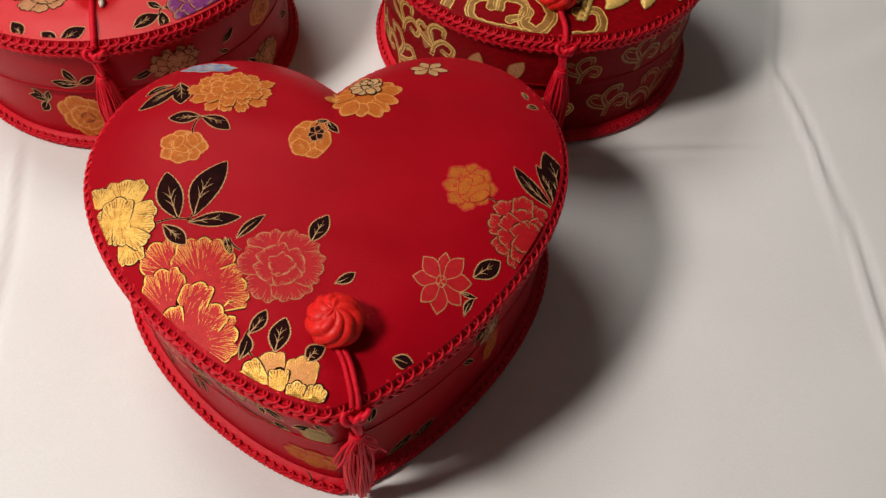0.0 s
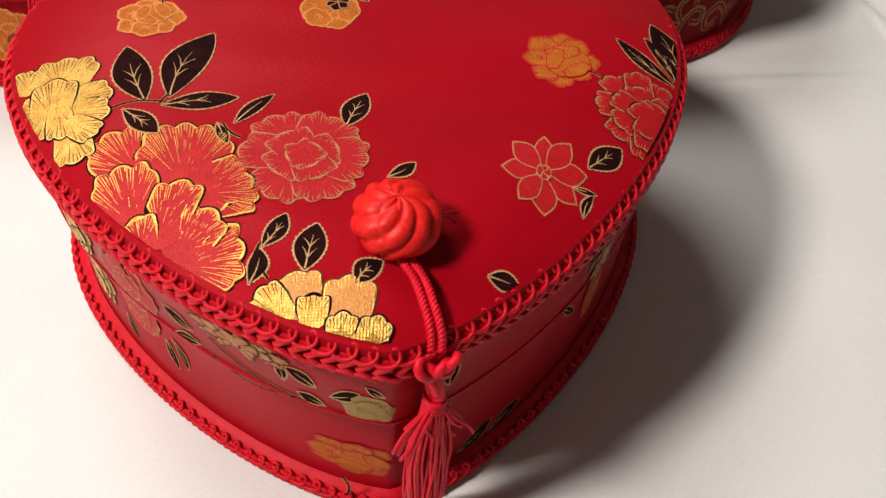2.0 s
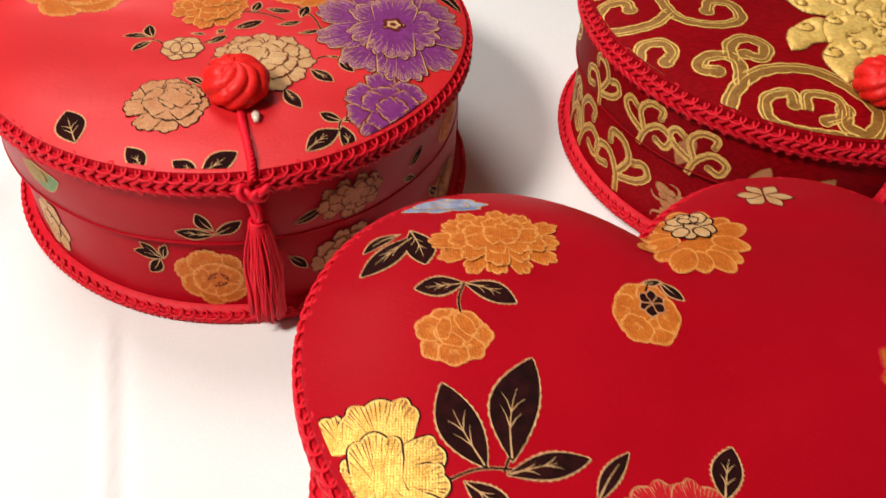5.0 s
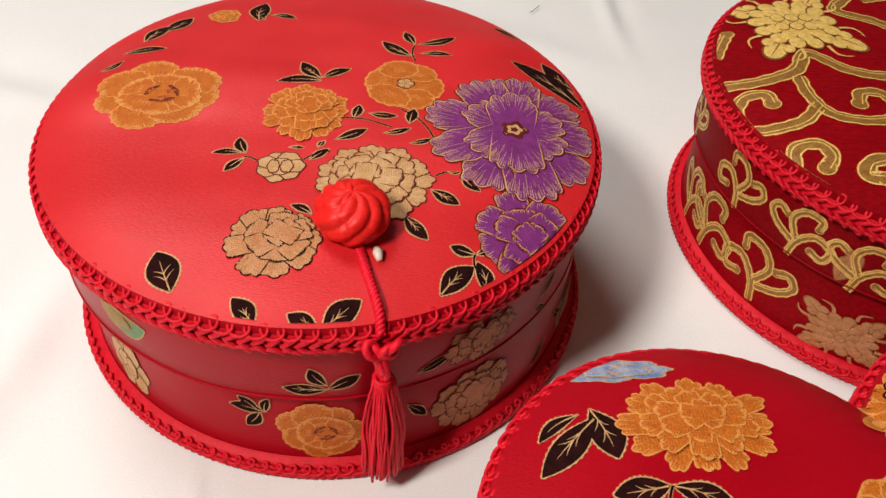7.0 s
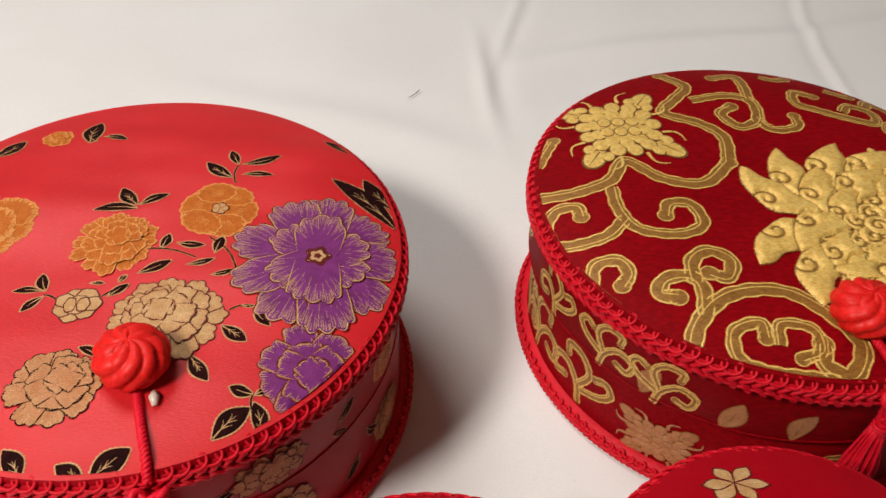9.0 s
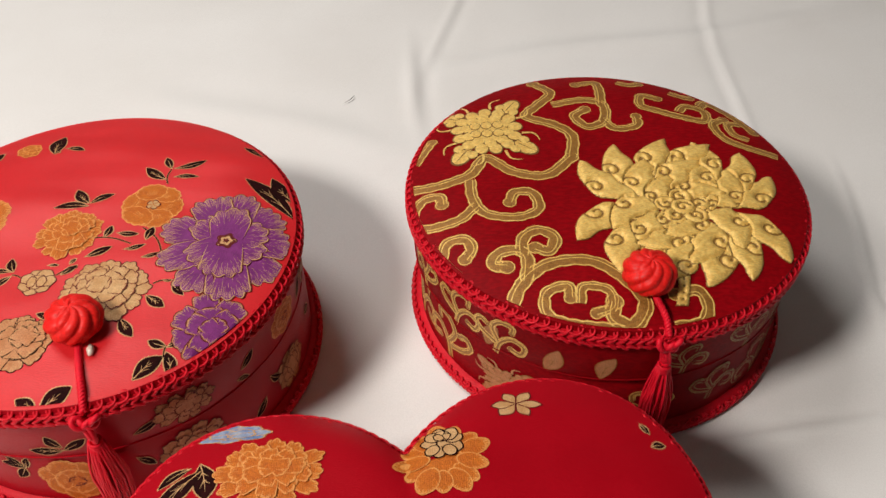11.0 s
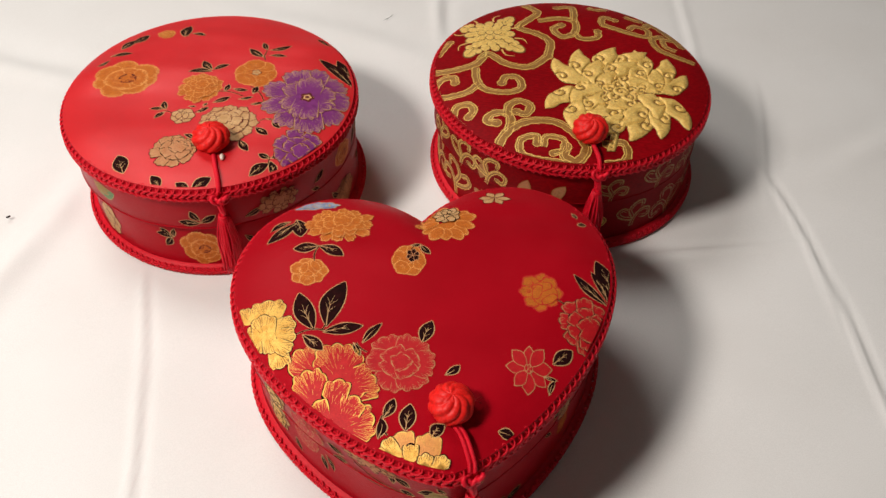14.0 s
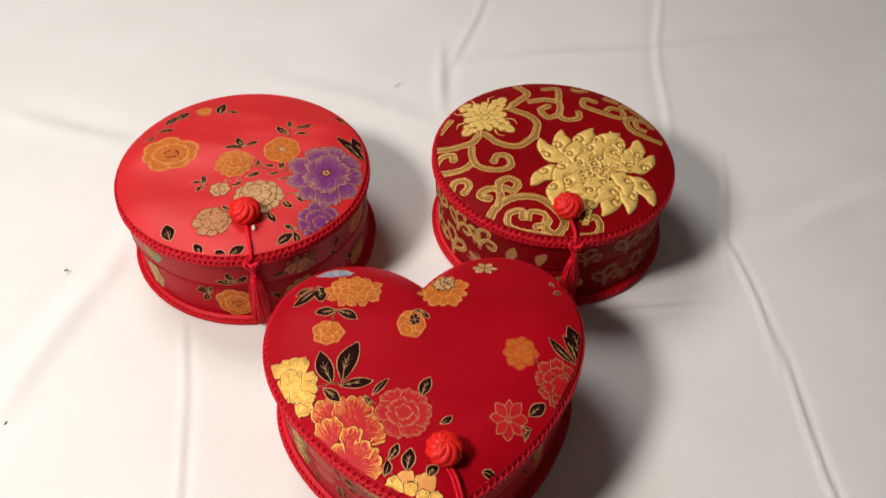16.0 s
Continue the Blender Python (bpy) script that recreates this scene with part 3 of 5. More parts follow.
def cloth():
    xs = axis_steps(-1.9, 1.9, -0.42, 0.46, 0.003)
    ys = axis_steps(-1.5, 2.3, 0.10, 1.05, 0.003)
    x, y = np.meshgrid(xs, ys)
    z = np.zeros_like(x)
    for a, b, h, w in (((-0.192, 0.410), (-0.174, 0.296), 0.0019, 0.0024),
                       ((-0.174, 0.300), (-0.158, 0.180), 0.0019, 0.0024),
                       ((0.262, 0.600), (0.250, 0.488), 0.0013, 0.0024),
                       ((0.249, 0.495), (0.264, 0.377), 0.0022, 0.0022),
                       ((0.264, 0.385), (0.290, 0.180), 0.0024, 0.0022),
                       ((-0.300, 0.300), (-0.281, 0.397), 0.0060, 0.0120),
                       ((-0.282, 0.390), (-0.255, 0.482), 0.0050, 0.0130),
                       ((-0.006, 0.760), (0.002, 0.688), 0.0028, 0.0055),
                       ((0.118, 0.404), (0.230, 0.430), 0.0018, 0.0030),
                       ((0.033, 0.747), (0.348, 0.815), 0.0030, 0.0120),
                       ((0.041, 0.899), (0.010, 0.748), 0.0015, 0.0040),
                       ((-0.188, 0.715), (-0.020, 0.649), 0.0016, 0.0140),
                       ((-0.412, 0.635), (-0.293, 0.591), 0.0030, 0.0120),
                       ((0.305, 0.518), (0.469, 0.598), 0.0025, 0.0120),
                       ((0.214, 0.603), (0.247, 0.916), 0.0012, 0.0040)):
        z += ridge(x, y, a, b, h, w)
    soft = np.array([[noise.noise((px * 6.0, py * 6.0, 0.3)) * 0.0016 + noise.noise((px * 17.0, py * 17.0, 4.1)) * 0.0006 for px in xs] for py in ys])
    z += soft
    # pressed flat under the boxes
    for cx, cy, r in ((-0.152, 0.484, 0.090), (0.0930, 0.5145, 0.090), (-0.042, 0.318, 0.055), (0.042, 0.330, 0.055), (0.010, 0.265, 0.05)):
        d = np.hypot(x - cx, y - cy)
        k = np.clip((d - r) / 0.035, 0, 1)
        z *= k * k * (3 - 2 * k)
    far = np.clip((np.hypot(x, y - 0.45) - 0.8) / 0.5, 0, 1)
    z = z * (1 - far)
    sh = Sheet()
    n, m = len(xs), len(ys)
    faces = [(j * n + i, j * n + i + 1, (j + 1) * n + i + 1, (j + 1) * n + i) for j in range(m - 1) for i in range(n - 1)]
    sh.add(np.c_[x.ravel(), y.ravel(), z.ravel()], faces, CLOTH)
    return tagged(new("ground", sh.mesh("ground")), "creased white cotton cloth spread flat under the boxes", "tablecloth", kind="structure")


def slab(name, lo, hi, label, category):
    (x0, y0, z0), (x1, y1, z1) = lo, hi
    sh = Sheet()
    pts = [(x, y, z) for z in (z0, z1) for y in (y0, y1) for x in (x0, x1)]
    sh.add(pts, [(0, 2, 3, 1), (4, 5, 7, 6), (0, 1, 5, 4), (2, 6, 7, 3), (0, 4, 6, 2), (1, 3, 7, 5)], PAINT)
    return tagged(new(name, sh.mesh(name, False)), label, category, kind="structure")


cloth()
slab("wall_north", (-2.1, 2.4, -0.1), (2.1, 2.5, 2.5), "plain grey painted room wall", "wall")
slab("wall_south", (-2.1, -1.7, -0.1), (2.1, -1.6, 2.5), "plain grey painted room wall", "wall")
slab("wall_west", (-2.1, -1.6, -0.1), (-2.0, 2.4, 2.5), "plain grey painted room wall", "wall")
slab("wall_east", (2.0, -1.6, -0.1), (2.1, 2.4, 2.5), "plain grey painted room wall", "wall")
slab("ceiling", (-2.1, -1.7, 2.5), (2.1, 2.5, 2.6), "plain grey painted ceiling", "ceiling")


# ---- boxes ----
def button(parent, x, y, z, radius, seed):
    """A covered button wound from satin cord in a whorl."""
    sh = Sheet()
    nu, nv = 120, 40
    pts, faces = [], []
    for j in range(nv + 1):
        v = math.pi * (0.02 + 0.80 * j / nv)
        for i in range(nu):
            a = 2 * math.pi * i / nu
            w = a * 8 + 7.5 * v + 0.8 * math.sin(a * 2 + v + seed) + seed
            lobe = abs(math.sin(w / 2)) ** 0.7
            second = abs(math.sin((a * 5 - 4.6 * v + 0.8 * math.sin(a * 3) + seed * 2) / 2)) ** 0.6
            k = 0.86 + 0.12 * lobe * min(1, 0.3 + v * 0.8) + 0.05 * second
            r = radius * k
            pts.append((x + r * math.sin(v) * math.cos(a), y + r * math.sin(v) * math.sin(a), z + r * 0.74 * math.cos(v)))
    for j in range(nv):
        for i in range(nu):
            k = (i + 1) % nu
            faces.append((j * nu + i, (j + 1) * nu + i, (j + 1) * nu + k, j * nu + k))
    faces.append(tuple(range(nu)))
    faces.append(tuple(nv * nu + i for i in range(nu))[::-1])
    sh.add(pts, faces, BUTTON)
    return part("button", sh, parent, "scarlet whorled knot button of satin cord")


def braided(sheet, pts, radius, mat, twist):
    """A plaited cord: three strands that turn round each other."""
    p = spline(pts, 26)
    t = np.gradient(p, axis=0)
    t /= np.maximum(np.linalg.norm(t, axis=1), 1e-9)[:, None]
    side = np.cross(t, (0, 0, 1.0))
    side /= np.maximum(np.linalg.norm(side, axis=1), 1e-9)[:, None]
    other = np.cross(t, side)
    run = np.r_[0, np.cumsum(np.linalg.norm(np.diff(p, axis=0), axis=1))]
    for k in range(3):
        a = run * twist + k * 2 * np.pi / 3
        tube(sheet, p + radius * 0.55 * (np.cos(a)[:, None] * side + np.sin(a)[:, None] * other), radius * 0.62, mat, 6)


def tassel(parent, x, y, top, bottom, ox, oy, frizzy, seed, count=100):
    """A knot with loops, a wound neck and a skirt of hanging threads; ox, oy point away from the box."""
    rnd = random.Random(seed)
    root = new("tassel")
    root.parent = parent
    tagged(root, "red silk tassel with a small looped knot")
    sx, sy = -oy, ox
    knot = Sheet()
    half = 0.0085
    zc = top - half
    t = np.linspace(0, 2 * np.pi, 90, endpoint=False)
    for turn, scale in ((0.0, 1.0), (0.9, 0.72)):
        u = np.sin(t + turn) + 0.9 * np.sin(2 * t + turn)
        v = np.cos(t) - 0.9 * np.cos(2 * t)
        w = -np.sin(3 * t)
        tube(knot, np.c_[x + sx * u * 0.0029 * scale + ox * w * 0.0014, y + sy * u * 0.0029 * scale + oy * w * 0.0014, zc + v * 0.0052 * scale], 0.0013, TASSEL, 6, True)
    part("knot", knot, root)
    neck = Sheet()
    zn = top - 2 * half - 0.001
    a = np.linspace(0, 2 * np.pi * 4, 60)
    tube(neck, np.c_[x + np.cos(a) * 0.0024, y + np.sin(a) * 0.0024, np.linspace(zn, zn - 0.004, 60)], 0.0008, TASSEL, 6)
    part("neck", neck, root)
    threads = Sheet()
    for i in range(count):
        b = rnd.uniform(0, 2 * math.pi)
        rr = math.sqrt(rnd.random())
        wide = 0.0060 if not frizzy else 0.0054
        du, dv = math.cos(b) * rr, math.sin(b) * rr
        zb = bottom + rnd.uniform(0, 0.004)
        spread = 0.0
        if frizzy and i % 7 == 0:
            spread, zb = rnd.choice((-1, 1)) * rnd.uniform(0.004, 0.008), zn - rnd.uniform(0.010, 0.02)
        pts = []
        for k in np.linspace(0, 1, 9):
            f = 0.45 + 0.75 * min(1, k * 2.2) - 0.15 * k
            wob = 0.0006 * math.sin(k * 6 + i)
            uu = du * wide * f + wob + spread * k ** 1.3
            vv = max(dv * wide * f * 0.8, -0.0025)
            pts.append((x + sx * uu + ox * vv, y + sy * uu + oy * vv, zn - 0.001 + (zb - zn) * k))
        tube(threads, pts, 0.00052, TASSEL, 4)
    part("skirt", threads, root)
    return root


def box(name, label, x, y, line, middle, height, fabric, side_fabric, drop, seam, seed, askew=(0, 0)):
    """A covered box: padded lid, lid wall, body, base and their braids. Returns it with its surfaces."""
    root = tagged(new(name), label, "gift box", "brocade gift boxes")
    root.location = (x, y, 0)
    form = Form(line, middle, height, drop, ripple=0.00022 if fabric == SATIN_PINK else 0.00010)
    lid = part("lid", lid_sheet(form, fabric), root)
    edge = height - drop
    rim = Sheet()
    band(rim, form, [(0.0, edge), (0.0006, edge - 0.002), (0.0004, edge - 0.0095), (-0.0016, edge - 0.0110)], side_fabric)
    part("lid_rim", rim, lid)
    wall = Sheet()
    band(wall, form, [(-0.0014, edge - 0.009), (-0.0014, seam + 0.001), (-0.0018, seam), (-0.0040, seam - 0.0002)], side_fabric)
    lid_wall = part("lid_wall", wall, root)
    piping = Sheet()
    s = np.linspace(0, form.length, 300, endpoint=False)
    p, _, _ = form.at(s, -0.0015)
    tube(piping, np.c_[p, np.full(300, seam + 0.0007) + 0.0002 * np.sin(s * 130)], 0.0006, side_fabric, 6, True)
    part("folded_edge", piping, lid_wall)
    body = Sheet()
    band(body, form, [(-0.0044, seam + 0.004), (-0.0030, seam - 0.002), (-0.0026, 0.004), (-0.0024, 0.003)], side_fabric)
    body_wall = part("body", body, root)
    base = Sheet()
    band(base, form, [(-0.006, 0.0045), (0.0005, 0.0040), (0.0010, 0.0024), (0.0004, 0.0006), (-0.02, 0.0006)], side_fabric)
    foot = part("base", base, root)
    # braid round the lid
    braid = new("lid_braid")
    braid.parent = root
    tagged(braid, "red looped gimp braid round the lid")
    sh = Sheet()
    band(sh, form, [(0.0006, edge - 0.0024), (0.0014, edge - 0.0030), (0.0015, edge - 0.0092), (0.0004, edge - 0.0100)], BACKING)
    part("tape", sh, braid)
    sh = Sheet()
    loop_cord(sh, form, 0.0020, edge - 0.0030, (0.66, 0.75), 0.0048, 0.00205, 0.00185, 0.00056, TRIM, seed)
    part("looped_cord", sh, braid)
    sh = Sheet()
    plait(sh, form, 0.0021, edge - 0.0042, 0.62, 0.0040, 0.0029, 0.00095, TRIM, seed + 1)
    plait(sh, form, 0.0021, edge - 0.0066, -0.62, 0.0040, 0.0029, 0.00095, TRIM, seed + 2)
    part("plait", sh, braid)
    sh = Sheet()
    loop_cord(sh, form, 0.0021, edge - 0.0073, (0.0, -0.8), 0.0048, 0.0018, 0.0012, 0.00052, TRIM, seed + 3)
    part("lower_cord", sh, braid)
    # braid round the base
    low = new("base_braid")
    low.parent = root
    tagged(low, "red looped gimp braid round the base")
    sh = Sheet()
    loop_cord(sh, form, 0.0024, 0.0036, (0.30, 0.95), 0.0046, 0.00195, 0.0016, 0.00056, TRIM, seed + 4)
    part("looped_cord", sh, low)
    sh = Sheet()
    band(sh, form, [(0.0004, 0.0008), (0.0010, 0.0014), (0.0010, 0.0050), (0.0006, 0.0058), (-0.0024, 0.0066)], TRIM)
    part("tape", sh, low)
    sh = Sheet()
    plait(sh, form, 0.0022, 0.0024, 0.5, 0.0026, 0.0022, 0.00095, TRIM, seed + 5)
    plait(sh, form, 0.0018, 0.0046, -0.5, 0.0026, 0.0020, 0.0008, TRIM, seed + 6)
    part("plait", sh, low)

    for ob in (body_wall, foot, low):
        ob.location = (askew[0], askew[1], 0)

    def on_lid(px, py, up):
        return form.lid(px, py, up)

    def on_wall(out):
        def put(u, v, up):
            q, _, _ = form.at(np.array([u]), out + up)
            return (q[0][0], q[0][1], v)
        return put

    return root, form, lid, lid_wall, body_wall, on_lid, on_wall


def tier(reach, count, fill, edge, fringe=None, flen=0.4, spread=1.25, bumps=3, point=0.0):
    return (reach, count, spread, fill, edge, fringe, flen, bumps, point)


def bloom(kind):
    """Tiers and centre of each kind of flower."""
    if kind == "amber":
        return [tier(1, 7, AMBER, APRICOT, APRICOT, 0.20, bumps=9), tier(0.62, 5, AMBER, APRICOT, APRICOT, 0.25, bumps=8), tier(0.26, 3, AMBER, AMBER, MAROON, 0.6)], None
    if kind == "primrose":
        return [tier(1, 6, AMBER, APRICOT, APRICOT, 0.10, bumps=7)], (CREAM, MAROON)
    if kind == "cream":
        return [tier(1, 7, CREAM, MAROON), tier(0.5, 4, CREAM, MAROON)], None
    if kind == "gold_low":
        return [tier(1, 9, OLD_GOLD, MAROON, PALE_GOLD, 0.25), tier(0.66, 6, GOLD, BLACK, PALE_GOLD, 0.2), tier(0.34, 4, GOLD, BLACK)], None
    if kind == "marigold_small":
        return [tier(1, 7, AMBER, APRICOT, APRICOT, 0.15), tier(0.5, 5, AMBER, APRICOT)], None
    if kind == "fan":
        return [tier(1, 13, AMBER, APRICOT, APRICOT, 0.25, 1.2, 2), tier(0.46, 9, CREAM, BLACK), tier(0.16, 4, CREAM, BLACK)], None
    if kind == "half":
        return [tier(1, 6, AMBER, APRICOT, APRICOT, 0.12), tier(0.42, 6, BLACK, TAN, None, point=0.45)], None
    if kind == "carnation":
        return [tier(1, 8, AMBER, CORAL, CORAL, 0.2), tier(0.6, 5, AMBER, CORAL)], None
    if kind == "lily":
        return [tier(1, 8, ROSE, TAN, None, 0.3, 1.0, 1, 0.62), tier(0.16, 5, ROSE, TAN)], None
    if kind == "star":
        return [tier(1, 6, CREAM, MAROON, TAN, 0.4, 0.9, 1, 0.5)], None
    if kind == "blue":
        return [tier(1, 8, BLUE, CREAM), tier(0.6, 6, BLUE, CREAM)], None
    if kind == "olive":
        return [tier(1, 7, OLIVE, TAN, None), tier(0.6, 5, OLIVE, OLD_GOLD)], None
    return [tier(1, 8, OLD_GOLD, MAROON, PALE_GOLD, 0.3), tier(0.55, 6, OLD_GOLD, MAROON)], None


def blooms(rows, surface, parent, seed):
    for i, (kind, x, y, w, h) in enumerate(rows):
        if kind in LAYERED:
            fill, edge, fringe, tiers, fray, dense = LAYERED[kind]
            mo = layered_peony(surface, ring_petals(x, y, w, h, tiers, seed + i, CENTRES.get(kind, (0, 0))), fill, edge, fringe, seed + i, border=0.00050, fray=fray, dense=dense, outline=OUTLINES.get(kind))
            if kind == "violet":
                ring = np.linspace(0, 2 * math.pi, 30, endpoint=False)
                for grow, mat in ((1.0, MAROON), (0.86, CREAM), (0.30, MAROON)):
                    mo.poly(np.c_[np.cos(ring), np.sin(ring)] * (w * 0.075 * grow * (1 + 0.16 * np.cos(5 * ring)))[:, None] + (x, y), mat, 0.0001 + 0.00004 * (1 - grow))
            mo.place("flower_motif", parent, FLOWER_WORDS.get(kind, "woven gold flower"))
            continue
        tiers, heart = bloom(kind)
        flower(surface, x, y, w, h, tiers, seed + i, heart, off=CENTRES.get(kind, (0, 0))).place("flower_motif", parent, FLOWER_WORDS.get(kind, "woven gold flower"))


OUTLINES = {"violet": MAROON, "violet_bud": MAROON, "red_peony": MAROON}
LAYERED = {"violet": (VIOLET, CREAM, CREAM, ((1.0, 9), (0.62, 6)), 0.85, 0.00060),
           "violet_bud": (VIOLET, TAN, CREAM, ((1.0, 7), (0.66, 5), (0.36, 4)), 0.5, 0.00060),
           "tan": (TAN, BLACK, CREAM, ((1.0, 9), (0.70, 6), (0.40, 4)), 0.8, 0.00060),
           "red_peony": (ROSE, TAN, TAN, ((1.0, 8), (0.74, 6), (0.46, 4)), 0.5, 0.00080),
           "rose_line": (ROSE, TAN, TAN, ((1.0, 6), (0.56, 4), (0.28, 3)), 0.6, 0.00075),
           "marigold": (AMBER, APRICOT, APRICOT, ((1.0, 12), (0.78, 9), (0.56, 7), (0.32, 5)), 0.5, 0.00060),
           "tan_chrys": (TAN, MAROON, OLD_GOLD, ((1.0, 10), (0.74, 8), (0.48, 5)), 0.6, 0.00060),
           "chrys": (CREAM, MAROON, TAN, ((1.0, 11), (0.78, 9), (0.54, 6), (0.28, 4)), 0.6, 0.00060)}
CENTRES = {"fan": (0, 0.75), "half": (0.35, 0.45), "gold_low": (0.15, -0.5), "marigold": (0.1, 0.2), "marigold_small": (0.1, 0.35), "carnation": (0.45, -0.2),
           "red_peony": (0.3, -0.3), "chrys": (-0.25, 0.2), "tan": (0.3, 0.3), "violet_bud": (0.15, -0.1), "tan_chrys": (0.1, 0.2), "amber": (0.1, 0.0)}
FLOWER_WORDS = {"amber": "woven orange peony", "marigold": "woven orange marigold", "primrose": "woven orange primrose", "violet": "large woven violet peony edged in gold",
                "violet_bud": "woven violet peony", "cream": "small woven cream flower", "chrys": "woven cream and orange chrysanthemum", "tan": "woven tan rose outlined in black",
                "rose_line": "red rose outlined in pink gold", "gold_low": "gold thread chrysanthemum",
                "marigold_small": "small woven orange flower", "fan": "woven orange fan-shaped daisy", "half": "small orange flower with a black centre", "carnation": "woven orange carnation",
                "red_peony": "woven red peony outlined in tan", "lily": "red lily outlined in tan", "star": "cream star flower", "blue": "pale blue flower at the rim"}


def leaves(rows, surface, parent):
    for row in rows:
        leaf(surface, *row).place("leaf_motif", parent)


def stems(rows, surface, parent):
    for row in rows:
        stem(surface, *row, BLACK, TAN).place("stem_motif", parent)


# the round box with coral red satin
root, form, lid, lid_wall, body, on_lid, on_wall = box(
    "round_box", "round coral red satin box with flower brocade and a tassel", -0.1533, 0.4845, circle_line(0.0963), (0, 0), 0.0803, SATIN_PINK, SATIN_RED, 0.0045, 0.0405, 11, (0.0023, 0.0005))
blooms([("amber", -0.0592, 0.0064, 0.0469, 0.0405), ("marigold", -0.0062, -0.0021, 0.0304, 0.0332), ("primrose", 0.0286, 0.0168, 0.0297, 0.0299),
        ("violet", 0.0666, -0.0092, 0.0600, 0.0700), ("violet_bud", 0.0666, -0.0588, 0.0318, 0.0361), ("marigold_small", -0.0438, 0.0628, 0.0126, 0.0118),
        ("cream", -0.0116, -0.0327, 0.0161, 0.0162), ("chrys", 0.0196, -0.0382, 0.0393, 0.0380), ("tan", -0.0101, -0.0664, 0.0296, 0.0297)], on_lid, lid, 100)
leaves([(-0.0021, 0.0172, -0.0179, 0.0160, 0.3), (-0.0023, 0.0192, -0.0099, 0.0290, 0.45), (-0.0015, 0.0193, 0.0083, 0.0255, 0.33), (0.0305, 0.0360, 0.0195, 0.0455, 0.35),
        (0.0320, 0.0443, 0.0281, 0.0532, 0.45), (0.0331, 0.0444, 0.0480, 0.0511, 0.28), (0.0343, 0.0378, 0.0463, 0.0377, 0.28), (-0.0772, 0.0347, -0.0618, 0.0368, 0.25),
        (-0.0713, 0.0434, -0.0649, 0.0555, 0.55), (-0.0645, 0.0516, -0.0566, 0.0623, 0.6), (-0.0831, 0.0230, -0.0762, 0.0291, 0.3), (-0.0298, 0.0589, -0.0290, 0.0748, 0.5),
        (-0.0252, 0.0634, -0.0155, 0.0615, 0.35), (-0.0273, 0.0600, -0.0328, 0.0651, 0.45), (0.0109, -0.0049, 0.0125, 0.0026, 0.5), (0.0161, -0.0021, 0.0259, -0.0033, 0.33),
        (0.0301, -0.0073, 0.0318, 0.0011, 0.5), (0.0052, -0.0177, 0.0156, -0.0113, 0.36), (0.0212, -0.0133, 0.0304, -0.0103, 0.3), (0.0304, -0.0185, 0.0383, -0.0154, 0.3),
        (-0.0244, -0.0262, -0.0343, -0.0262, 0.3)], on_lid, lid)
leaves([(-0.0236, -0.0259, -0.0265, -0.0179, 0.5), (-0.0237, -0.0286, -0.0291, -0.0355, 0.35), (-0.0098, -0.0226, -0.0049, -0.0226, 0.3), (-0.0023, -0.0287, 0.0033, -0.0229, 0.4),
        (-0.0001, -0.0220, 0.0018, -0.0188, 0.5), (0.0372, -0.0420, 0.0460, -0.0486, 0.5), (0.0472, -0.0347, 0.0529, -0.0420, 0.45), (0.0425, -0.0328, 0.0469, -0.0331, 0.3),
        (0.0291, -0.0547, 0.0360, -0.0642, 0.45), (0.0003, -0.0550, -0.0062, -0.0510, 0.4), (0.0952, 0.0097, 0.0692, 0.0370, 0.24), (0.0945, 0.0218, 0.0816, 0.0395, 0.35),
        (-0.0372, -0.0846, -0.0435, -0.0707, 0.75), (-0.0131, -0.0970, -0.0195, -0.0872, 0.55), (0.0052, -0.0984, -0.0034, -0.0922, 0.55), (0.0066, -0.0980, 0.0169, -0.0872, 0.5),
        (0.0397, -0.0839, 0.0498, -0.0730, 0.5), (0.0535, -0.0827, 0.0508, -0.0712, 0.5), (0.0505, -0.0686, 0.0429, -0.0662, 0.5), (0.0509, -0.0686, 0.0556, -0.0668, 0.4),
        (0.0763, 0.0577, 0.0644, 0.0655, 0.3)], on_lid, lid)
stems([(0.0024, -0.0055, 0.0237, -0.0096), (0.0271, 0.0008, 0.0387, -0.0157), (0.0323, 0.0325, 0.0320, 0.0436), (-0.0044, -0.0289, 0.0038, -0.0240),
        (-0.0238, -0.0278, -0.0194, -0.0297), (0.0503, -0.0737, 0.0504, -0.0682), (0.0389, -0.0351, 0.0447, -0.0329)], on_lid, lid)
upper, lower = on_wall(-0.0014), on_wall(-0.0027)
at = form.along
blooms([("amber", at(-89), 0.021, 0.031, 0.030), ("tan_chrys", at(-57), 0.022, 0.036, 0.030), ("cream", at(-135), 0.020, 0.022, 0.026), ("tan_chrys", at(-20), 0.020, 0.026, 0.024)], lower, body, 140)
blooms([("tan_chrys", at(-55), 0.052, 0.030, 0.020), ("amber", at(-18), 0.052, 0.024, 0.018), ("tan_chrys", at(5), 0.050, 0.026, 0.018)], upper, lid_wall, 150)
leaves([(at(-100), 0.030, at(-107), 0.031, 0.4), (at(-100), 0.030, at(-99), 0.037, 0.5), (at(-101), 0.029, at(-104), 0.021, 0.5), (at(-101), 0.030, at(-105), 0.036, 0.4),
        (at(-30), 0.030, at(-25), 0.022, 0.4), (at(-33), 0.020, at(-38), 0.012, 0.4), (at(-5), 0.030, at(2), 0.024, 0.4), (at(-72), 0.030, at(-68), 0.022, 0.4)], lower, body)
